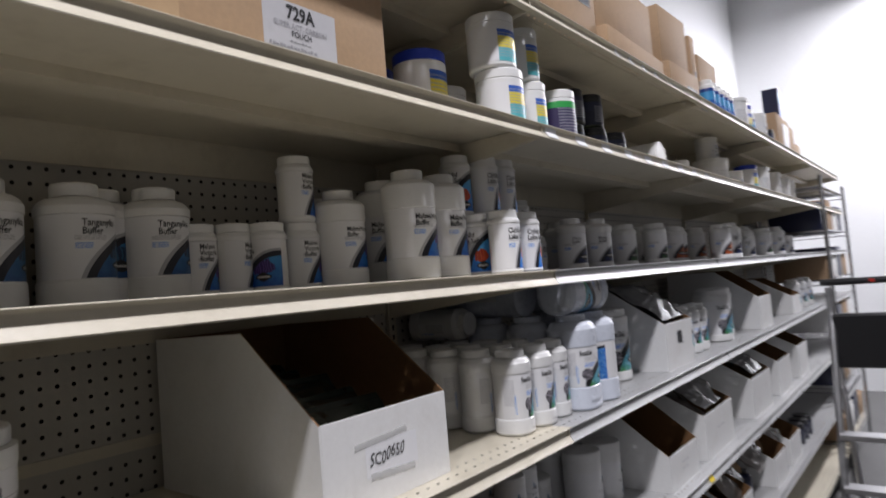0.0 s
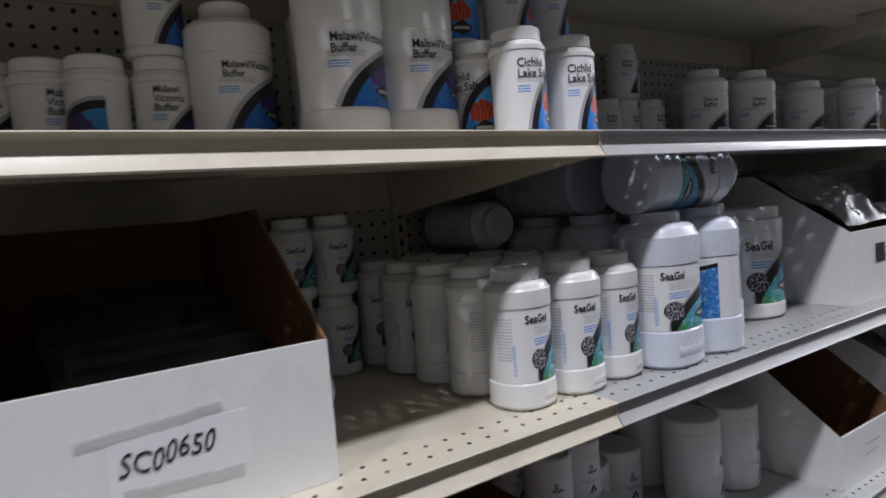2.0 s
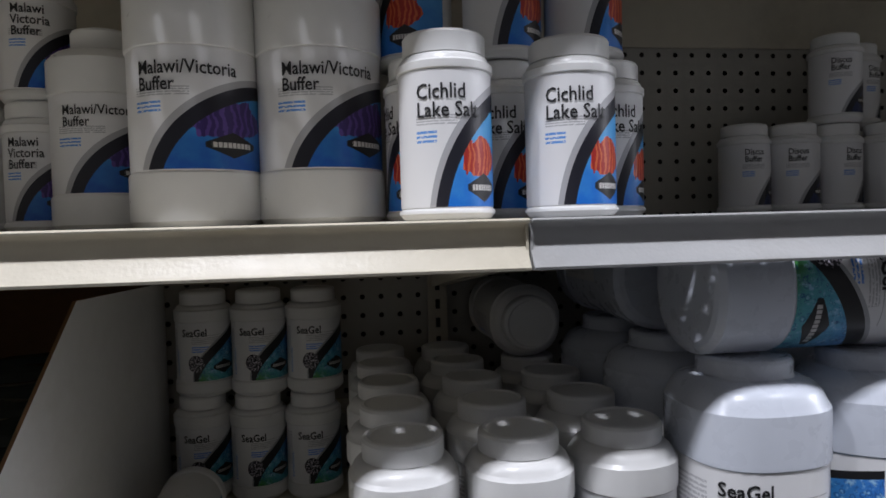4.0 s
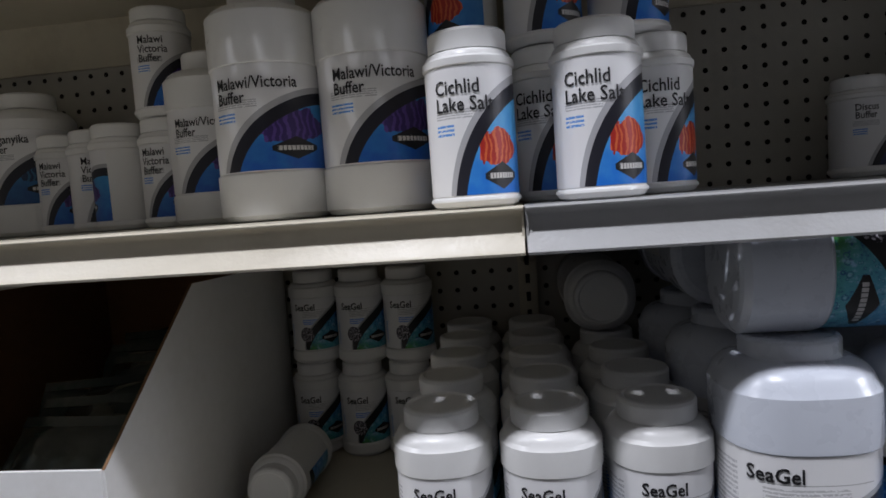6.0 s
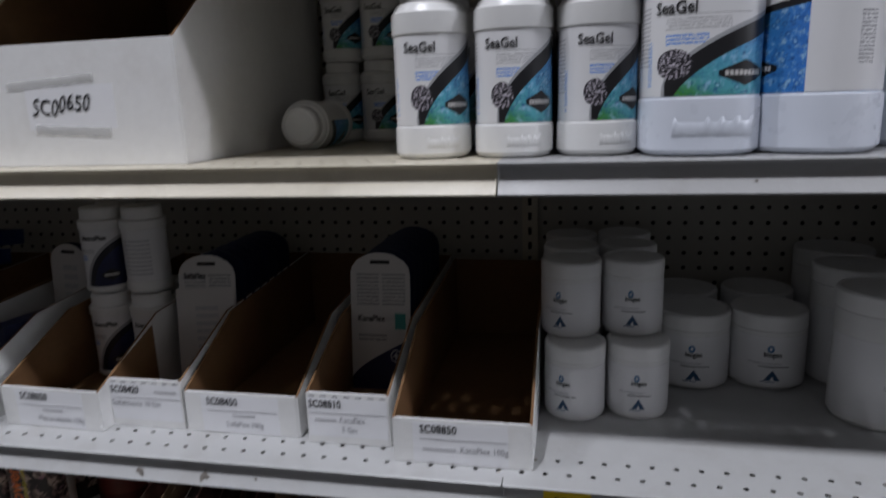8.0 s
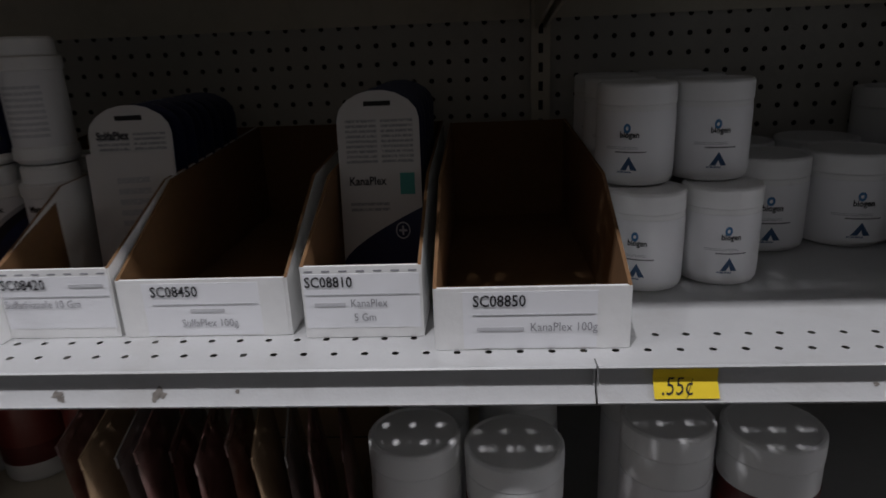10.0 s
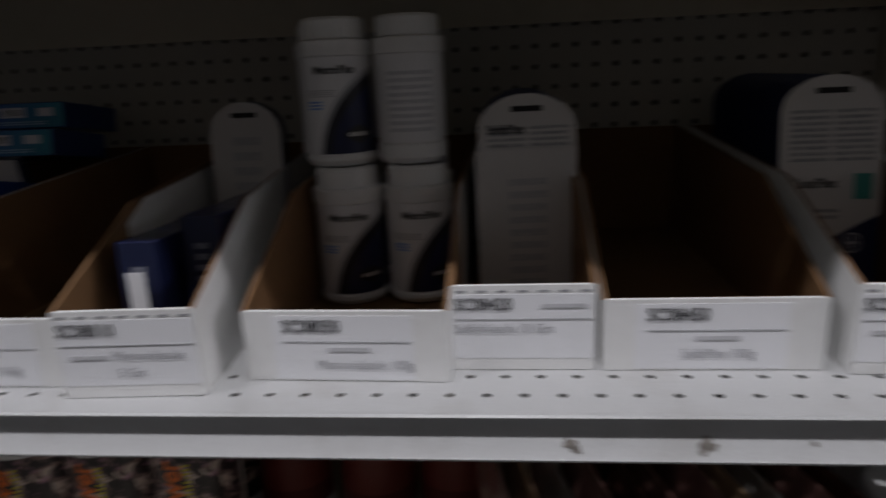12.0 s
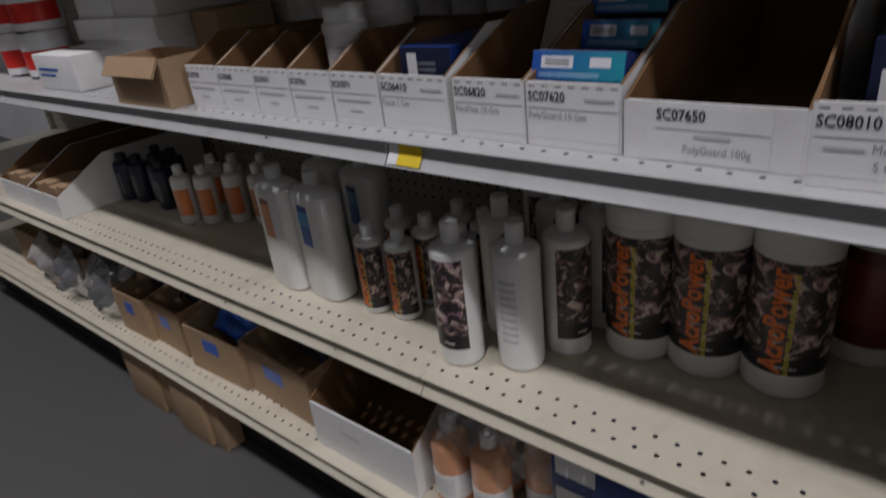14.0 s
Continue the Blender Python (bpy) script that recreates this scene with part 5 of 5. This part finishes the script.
def card(x, y, z, w, h, art_mat, label, lean=8.0, turn=0.0, words=(), count=1, gap=0.011, leaflet=False):
    """Hanging blister cards in a row: rounded top with a hang slot, blister behind; the first shows its print."""
    made = []
    for i in range(count):
        root = thing("blister_card", label, "blister card", "medicine cards in a bin")
        root.matrix_basis = pose(x - i * gap, y + 0.001 * (i % 3), z + 0.0036, 0, -lean, turn)
        bm = bmesh.new()
        uvl = bm.loops.layers.uv.new("UVMap")
        out = [(-w / 2, 0), (w / 2, 0), (w / 2, h - 0.03)] + [(w / 2 * math.cos(a) , h - 0.03 + 0.03 * math.sin(a)) for a in (0.35, 0.7, 1.1, 1.4, 1.75, 2.05, 2.45, 2.8)] + [(-w / 2, h - 0.03)]
        fr = [bm.verts.new((0.0008, yy, zz)) for yy, zz in out]
        bk = [bm.verts.new((-0.0008, yy, zz)) for yy, zz in out]
        f = bm.faces.new(fr)
        for l, (yy, zz) in zip(f.loops, out):
            l[uvl].uv = (yy / w + 0.5, zz / h)
        f2 = bm.faces.new(bk[::-1])
        f2.material_index = 1
        for k in range(len(out)):
            g = bm.faces.new((fr[k], bk[k], bk[(k + 1) % len(out)], fr[(k + 1) % len(out)]))
            g.material_index = 1
        bmesh.ops.recalc_face_normals(bm, faces=bm.faces)
        c = part("card", bm, (art_mat if i == 0 else NAVY, NAVY), root)
        part("hang_slot", box(0.0009, 0.0014, -0.014, 0.014, h - 0.016, h - 0.011, bevel=0.0), SLOT, root)
        bm = box(-0.0075, -0.001, -w * 0.34, w * 0.34, h * 0.12, h * 0.55, bevel=0.002)
        part("blister", bm, NAVY, root)
        if i == 0:
            for body, size, dy, dz in words:
                lettering(body, size, on_front(0.0009, dy, dz), INK, c, 0.02)
            if leaflet:
                bm = bmesh.new()
                uvl = bm.loops.layers.uv.new("UVMap")
                vs = [bm.verts.new(p) for p in ((0.004, -w * 0.52, 0.0), (0.004, w * 0.45, 0.0), (0.005, w * 0.50, h * 0.745), (0.005, -w * 0.54, h * 0.74))]
                f = bm.faces.new(vs)
                for l, q in zip(f.loops, ((0, 0), (1, 0), (1, 1), (0, 1))):
                    l[uvl].uv = q
                ext = bmesh.ops.extrude_face_region(bm, geom=[f])
                bmesh.ops.translate(bm, vec=(-0.0006, 0, 0), verts=[v for v in ext["geom"] if isinstance(v, bmesh.types.BMVert)])
                bmesh.ops.recalc_face_normals(bm, faces=bm.faces)
                part("leaflet", bm, LEAFLET, root)
        made.append(root)
    return made


LEAFLET = stripe_art("two_column_leaflet", [(0, (0.62, 0.59, 0.57))])


def print_box(x, y, z, d, w, h, face, side, label, turn=(0, 0, 0), group="", category="carton", name="small_carton"):
    """A small printed carton: the aisle face carries the print."""
    root = thing(name, label, category, group)
    body = part("body", box(-d, -0.0004, -w / 2, w / 2, 0, h, bevel=0.0008), side, root)
    bm = bmesh.new()
    uvl = bm.loops.layers.uv.new("UVMap")
    vs = [bm.verts.new(p) for p in ((0.0, -w / 2 + 0.001, 0.001), (0.0, w / 2 - 0.001, 0.001), (0.0, w / 2 - 0.001, h - 0.001), (0.0, -w / 2 + 0.001, h - 0.001))]
    f = bm.faces.new(vs)
    for l, q in zip(f.loops, ((0, 0), (1, 0), (1, 1), (0, 1))):
        l[uvl].uv = q
    part("printed_face", bm, face, root)
    root.matrix_basis = pose(x, y, z, *turn)
    return root


# cards and small cartons in the bins on shelf C
ZC = SZ["C"]
card(-0.795, 0.909, ZC, 0.086, 0.195, KANA, "white and navy blister cards hanging in a bin", lean=7, count=9, gap=0.024, words=[("KanaPlex", 0.0125, -0.033, 0.098)])
card(-0.790, 0.648, ZC, 0.088, 0.190, SULFA, "white blister card with folded leaflet in a bin", lean=7, turn=4, count=8, gap=0.026, words=[("SulfaPlex", 0.0115, -0.036, 0.155)], leaflet=True)
card(-0.77, 0.002, ZC, 0.075, 0.165, PRINTCARD, "pale blister cards leaning back in a bin", lean=30, count=4)
card(-0.86, 0.36, ZC, 0.08, 0.19, PRINTCARD, "pale blister card at the back of a bin", lean=4, turn=-8, count=2)
for x, y, z, a, t in ((-0.645, 0.0985, 0.934, -15, 0), (-0.735, 0.100, 0.948, -14, -2), (-0.772, 0.094, 0.978, -12, 1), (-0.880, 0.096, 1.016, -9, 2), (-0.925, 0.085, 1.043, -8, 0)):
    print_box(x, y, z, 0.10, 0.100 if x > -0.7 else 0.088, 0.029, BLUEBOX, BLUE, "small blue and teal medicine carton with barcodes", turn=(0, a, t), group="blue medicine cartons")
print_box(-0.840, -0.048, ZC + 0.126, 0.08, 0.095, 0.027, BLUEBOX, NAVY, "small blue medicine carton with barcodes", turn=(0, -10, 0), group="blue medicine cartons")
print_box(-0.852, 0.082, ZC + 0.060, 0.012, 0.10, 0.088, PRINTCARD, NAVY, "pale printed carton on the medicine stack", turn=(0, 8, -4))
print_box(-0.655, -0.100, ZC + 0.004, 0.22, 0.074, 0.088, NAVYL, BLUE, "dark blue carton standing in a narrow bin", turn=(0, -2, 3))
print_box(-0.655, 0.352, ZC + 0.004, 0.18, 0.030, 0.098, NAVYL, NAVY, "navy carton standing in a narrow bin", turn=(0, -3, 2), group="navy cartons")
print_box(-0.685, 0.388, ZC + 0.004, 0.18, 0.030, 0.110, NAVYL, NAVY, "navy carton standing in a narrow bin", turn=(0, -3, 2), group="navy cartons")
for x, y, z in ((-0.654, 0.352, 0.03), (-0.654, -0.117, 0.035)):
    tagged(part("barcode_sticker", box(x, x + 0.0008, y - 0.007, y + 0.007, ZC + z, ZC + z + 0.05), PAPER), "white barcode sticker on a dark carton", "sticker")

# left end of shelf C
open_carton(-0.70, -0.600, -0.775, -0.600, ZC, 0.078, "small open brown cardboard box with drooping flap", flap=0.034, droop=58)
carton(-0.76, -0.628, -1.185, -0.995, ZC, 0.072, WHITEBOARD, "small white cardboard carton with blue print", tape=False, print_on=[("print_bar", 0.1, 0.6, 0.55, 0.62, BLUEL), ("print_bar", 0.1, 0.5, 0.4, 0.46, BLUEL)])
for r in range(5):
    for c in range(2):
        ya = -1.165 + c * 0.172 + 0.006 * (r % 2)
        carton(-0.93, -0.740 + 0.006 * (r % 3), ya, ya + 0.168, ZC + r * 0.0418, 0.0410, WHITEBOARD, "thin white wrapped carton in a stack", tape=False, group="stacked white cartons", tilt=(r % 3 - 1) * 0.7)
for c in range(4):
    carton(-1.075, -0.955, -1.12 + c * 0.115, -1.01 + c * 0.115, ZC, 0.235 + 0.012 * (c % 2), WHITEBOARD, "white carton in the shade at the back of the shelf", tape=False, group="white cartons at the back")
carton(-0.93, -0.80, -0.815, -0.725, ZC, 0.125, CARTON, "brown carton behind the bins", tape=False)
carton(-1.06, -0.955, -0.775, -0.705, ZC, 0.200, CARTON, "narrow brown carton at the back of the shelf", tape=False)
for y0 in (-1.72, -1.52):
    for q in range(4):
        print_box(-0.635 - 0.004 * (q % 2), y0 + 0.032 + q * 0.042, SZ["D"] + 0.0046, 0.10, 0.038, 0.066 + 0.006 * (q % 2), CARTON, CARTON, "small brown box standing in a low bin", group="small brown boxes")

# shelf Z and the top shelf
c = carton(-1.04, -0.655, 0.437, 0.687, SZ["Z"], 0.235, CARTON, "brown shipping carton with printed white label", tape=False)
part("label", box(0.1927, 0.1936, -0.128, 0.010, 0.003, 0.104), GREYPAPER, c)
lab_x = 0.1938
for body, size, z, ink, bold in (("729A", 0.0285, 0.079, INK, 0.03), ("SUPER ACT. CARBON", 0.0122, 0.064, GREYINK, 0.01), ("POUCH", 0.0130, 0.052, INK, 0.01)):
    lettering(body, size, on_front(lab_x, -0.059, z), ink, c, bold, True)
for a, b, z0, z1, ink in ((-0.080, -0.040, 0.044, 0.047, GREYINK), (-0.118, -0.030, 0.034, 0.0385, GREYINK), (-0.118, -0.070, 0.016, 0.021, INK), (-0.048, 0.002, 0.016, 0.021, INK)):
    bm = bmesh.new()
    n = int((b - a) / 0.006)
    for i in range(n):
        yy = a + i * (b - a) / n
        box_into(bm, lab_x, lab_x + 0.0006, yy, yy + 0.0036 + 0.0012 * (i % 2), z0, z1 - 0.0008 * (i % 3))
    part("print_bar", bm, ink, c)
carton(-1.04, -0.652, 0.10, 0.435, SZ["Z"], 0.24, CARTON, "brown shipping carton with glossy tape", print_on=[("tape_strip", 0.30, 0.62, 0.0, 1.0, TAPE)])
carton(-1.04, -0.66, -0.30, 0.09, SZ["Z"], 0.22, CARTON, "plain brown shipping carton with tape")
for y0, y1, h, x1, z in ((1.27, 1.60, 0.30, -0.66, 0), (1.63, 2.13, 0.105, -0.65, 0), (1.64, 2.12, 0.20, -0.68, 0.106), (2.20, 2.54, 0.13, -0.655, 0), (2.22, 2.50, 0.22, -0.68, 0.131), (2.56, 2.62, 0.32, -0.68, 0), (2.80, 3.08, 0.31, -0.72, 0), (3.12, 3.36, 0.25, -0.80, 0), (4.15, 4.62, 0.26, -0.68, 0), (4.70, 5.05, 0.16, -0.70, 0), (4.72, 5.0, 0.12, -0.72, 0.161)):
    carton(x1 - 0.34, x1, y0, y1, SZ["T"] + z, h, CARTON, "brown carton standing on the top shelf", group="cartons on the top shelf", tilt=random.uniform(-2, 2),
           print_on=[("print_bar", 0.55, 0.9, 0.45, 0.55, INK)] if z == 0 else ())
print_box(-0.685, 4.40, SZ["T"] + 0.261, 0.09, 0.09, 0.19, BLUEL, NAVY, "dark blue carton standing on a brown one", name="small_carton")
print_box(-0.676, 4.45, SZ["T"] + 0.02, 0.004, 0.16, 0.2, PRINT, PAPER, "white paper sheet on a carton", name="paper_sheet", category="paper")

# bags
for i in range(7):
    pouch(-0.70 - i * 0.048, 0.635 + 0.012 * (i % 2), SZ["B"] + 0.035 + 0.010 * i, 0.19, 0.125, 0.024, DARKBAG, "dark glossy plastic bag in the bin", turn=(-44, 0, 96 + 9 * (i % 3 - 1)), seed=i + 1, group="dark bags in the bin")
for i in range(4):
    pouch(-0.655 - i * 0.045, 1.94 + 0.012 * (i % 2), SZ["B"] + 0.118 + 0.032 * i, 0.20, 0.13, 0.02, SILVERBAG, "shiny silver foil bag heaped in a bin", turn=(-62, 0, 90), seed=20 + i, group="silver bags")
for i in range(3):
    pouch(-0.70 - i * 0.05, 2.26, ZC + 0.08 + 0.03 * i, 0.26, 0.14, 0.022, CLEARBAG, "clear plastic bag in a bin", turn=(-55, 0, 90), seed=40 + i, group="clear bags")
for i in range(10):
    y = 2.08 + 0.14 * i
    pouch(-0.66 - 0.03 * (i % 3), y, SZ["D"] + 0.09, 0.17, 0.13, 0.05, (CLEARBAG, SILVERBAG, CARTON)[i % 3], "bagged goods heaped above a bin", turn=(-50, 10 * (i % 2), 90), seed=60 + i, group="bagged goods")
for y, lev, hf, seed in ((1.940, "B", 0.142, 151), (2.262, "C", 0.148, 157), (2.92, "C", 0.16, 163)):
    pouch(-0.644, y, SZ[lev] + hf + 0.012, 0.21, 0.20, 0.05, GLOSSBAG, "clear crumpled plastic bag lying over a bin front", turn=(-58, 0, 90), seed=seed, group="crumpled bags", crumple=1.5)
part("barcode_label", box(-0.6288, -0.6280, 1.915, 1.955, SZ["B"] + 0.075, SZ["B"] + 0.112), INK, None)
tagged(bpy.data.objects["barcode_label"], "small dark barcode label on a white bin", "sticker")
# upright pouches on shelf D
for i in range(11):
    y = 0.625 + i * 0.026
    pouch(-0.70 + 0.01 * (i % 2), y, SZ["D"] + 0.001, 0.15, 0.235 - 0.006 * (i % 3), 0.014, (ROSEBAG, CARTON, CLEARBAG, ROSEBAG, RUSTBAG, ROSEBAG)[i % 6], "printed pouch standing in a row", turn=(4, 0, 14), seed=80 + i, group="pouches standing in a row", crumple=0.5)
carton(-0.98, -0.72, 0.70, 0.87, SZ["D"], 0.10, CARTON, "brown display box holding pouches", tape=False)

# base shelf: open cartons and bags
ZE = SZ["E"]
for a, b, h, x, turn, cut in ((-0.695, -0.460, 0.135, -0.650, -3, 0.10), (-0.915, -0.715, 0.140, -0.630, 2, 0.20), (-1.085, -0.930, 0.130, -0.645, -2, 0.08), (-1.245, -1.100, 0.138, -0.628, 1, 0.16)):
    open_carton(x - 0.33, x, a, b, ZE, h, "open brown carton with blue tag on the base shelf", group="open cartons on the base shelf", cut=cut, tag=(0.35, 0.62, 0.45, 0.68, BLUEP), turn=turn)
for i, (x, y) in enumerate(((-0.70, -0.80), (-0.74, -0.55), (-0.78, -0.60), (-0.76, -0.83), (-0.74, -1.0), (-0.74, -1.16), (-0.86, -0.58), (-0.85, -0.80))):
    pouch(x + 0.015, y, ZE + 0.078, 0.14, 0.11, 0.055, (BLUEP, NAVY, NAVY)[i % 3], "blue plastic bag inside an open carton", turn=(-40, 10, 90), seed=100 + i, group="blue bags")
for i, (x, y) in enumerate(((-0.66, -1.33), (-0.68, -1.40), (-0.66, -1.55), (-0.66, -1.72), (-0.70, -1.3))):
    pouch(x, y, ZE + 0.001, 0.11, 0.16, 0.09, (SILVERBAG, CLEARBAG)[i % 2], "bottles wrapped in clear film", turn=(0, 4, 80), seed=120 + i, group="wrapped goods")
for a, b in ((-2.0, -1.80), (-1.66, -1.47)):
    open_carton(-0.95, -0.66, a, b, ZE, 0.13, "open brown carton on the base shelf", group="open cartons on the base shelf")
for i, (x, y) in enumerate(((-0.69, -0.115), (-0.70, -0.02))):
    pouch(x, y, ZE + 0.09, 0.13, 0.12, 0.085, FILM, "clear shrink film over the peach bottles", turn=(0, 4, 80), seed=140 + i, group="clear film")
carton(-0.90, -0.668, 0.035, 0.20, ZE, 0.205, BLUE, "dark blue carton with white panels", tape=False, print_on=[("label", 0.05, 0.42, 0.70, 0.93, PAPER), ("label", 0.05, 0.42, 0.35, 0.58, PAPER)])
carton(-0.95, -0.70, 0.28, 0.52, ZE, 0.19, BLUE, "dark blue carton on the base shelf", tape=False)
for i, (a, b, h, x) in enumerate(((-1.30, -1.13, 0.185, -0.612), (-1.15, -1.02, 0.180, -0.622), (-1.04, -0.90, 0.178, -0.606), (-0.92, -0.85, 0.172, -0.618))):
    carton(x - 0.05, x, a, b, 0.0, h, CARTON, "brown carton standing on the floor under the shelf", tape=False, group="cartons on the floor")

# ---- tags on the price channels ----
def channel_tag(y0, y1, lev, material, label, words=()):
    bm = bmesh.new()
    prof = [(-0.0062, -0.0046), (-0.0066, -0.0082), (-0.0066, -0.0127), (-0.0056, -0.0159), (0.0018, -0.0268)]
    vs = [[bm.verts.new((x + 0.0012, y, z)) for x, z in prof] for y in (0.0, y1 - y0)]
    for i in range(4):
        bm.faces.new((vs[0][i], vs[0][i + 1], vs[1][i + 1], vs[1][i]))
    bmesh.ops.recalc_face_normals(bm, faces=bm.faces)
    ext = bmesh.ops.solidify(bm, geom=bm.faces[:], thickness=0.0004)
    root = thing("price_tag", label, "price tag")
    root.matrix_basis = pose(X0, y0, SZ[lev])
    t = part("tag", bm, material, root)
    for body, size, dy in words:
        def place(u, v):
            z = -0.0242 + v
            k = max(0.0, (-0.0150 - z) / 0.0109)
            return (-0.0043 + 0.0074 * k, dy + u, z)
        lettering(body, size, place, INK, t, 0.0, shear=0.2)
    return root


channel_tag(1.1435, 1.1925, "C", YELLOW, "yellow paper price tag with handwritten price", [(".55\u00a2", 0.0175, 0.005)])
channel_tag(-0.101, -0.066, "C", YELLOW, "yellow paper price tag")
channel_tag(-0.116, -0.101, "C", PAPER, "torn white price tag")
channel_tag(1.965, 2.005, "C", YELLOW, "yellow paper price tag")
for i in range(9):
    channel_tag(1.115 + i * 0.145, 1.165 + i * 0.145, "Z", PAPER, "white paper price tag")
for i in range(4):
    channel_tag(1.55 + i * 0.10, 1.57 + i * 0.10, "T", PAPER, "white paper price tag")


# ---- end of the aisle ----
def tube(bm, p, q, r, seg=10):
    a, b = Vector(p), Vector(q)
    d = b - a
    m = Matrix.Translation((a + b) / 2) @ d.to_track_quat("Z", "Y").to_matrix().to_4x4()
    bmesh.ops.create_cone(bm, cap_ends=True, segments=seg, radius1=r, radius2=r, depth=d.length, matrix=m)
    return bm


def pipe(name, pts, r, material, parent, label=""):
    bm = bmesh.new()
    for p, q in zip(pts, pts[1:]):
        tube(bm, p, q, r)
    return part(name, smooth(bm, 40), material, parent, label)


def wire_rack(x0, x1, y0, y1, levels):
    root = thing("wire_rack", "chrome wire storage rack beyond the steel shelving", "rack")
    for x in (x0, x1):
        for y in (y0, y1):
            pipe("post", [(x, y, 0), (x, y, 2.05)], 0.0127, CHROME, root)
    for z in levels:
        bm = bmesh.new()
        for y in (y0, y1):
            tube(bm, (x0, y, z), (x1, y, z), 0.004, 6)
            tube(bm, (x0, y, z - 0.03), (x1, y, z - 0.03), 0.004, 6)
        for x in (x0, x1):
            tube(bm, (x, y0, z), (x, y1, z), 0.004, 6)
            tube(bm, (x, y0, z - 0.03), (x, y1, z - 0.03), 0.004, 6)
        for i in range(1, 24):
            y = y0 + (y1 - y0) * i / 24
            tube(bm, (x0, y, z + 0.004), (x1, y, z + 0.004), 0.0022, 6)
        part("wire_shelf", bm, CHROME, root)
    return root


wire_rack(-0.98, -0.575, 4.86, 6.0, (0.25, 0.62, 0.98, 1.34, 1.68, 1.98))
for i, z in enumerate((0.254, 0.624, 0.984, 1.344, 1.684)):
    for j in range(4):
        carton(-0.93, -0.60, 4.92 + j * 0.27, 5.15 + j * 0.27, z + 0.004, 0.16 + 0.03 * ((i + j) % 3), (CARTON, WHITEBOARD, NAVY)[(i * 2 + j) % 3], "carton stored on a wire shelf", tape=False, group="cartons on the wire rack")


def step_ladder(x0, x1, y):
    root = thing("platform_ladder", "aluminium platform ladder with black tray and dark handrail", "ladder")
    for x in (x0, x1):
        pipe("front_rail", [(x, y - 0.32, 0.0), (x, y, 1.25), (x, y, 1.36)], 0.016, ALU, root)
        pipe("rear_leg", [(x, y + 0.45, 0.0), (x, y + 0.04, 1.05)], 0.014, ALU, root)
        part("rubber_foot", box(x - 0.022, x + 0.022, y - 0.345, y - 0.30, 0.0, 0.04, bevel=0.004), BLACKP, root)
    for k in range(1, 4):
        z = 0.22 * k + 0.02
        part("step", box(x0, x1, y - 0.36 + 0.25 * z, y - 0.27 + 0.25 * z, z, z + 0.025, bevel=0.003), ALU, root)
    part("tray", box(x0 + 0.0, x1, y - 0.03, y + 0.02, 0.98, 1.235, bevel=0.012), BLACKP, root)
    pipe("handrail", [(x0 - 0.03, y - 0.02, 1.385), (x1, y - 0.02, 1.385)], 0.016, BLACKP, root)
    part("button", box(x0 + 0.17, x0 + 0.19, y - 0.04, y - 0.034, 1.378, 1.392), RED, root)
    return root


step_ladder(-0.41, 0.10, 3.45)
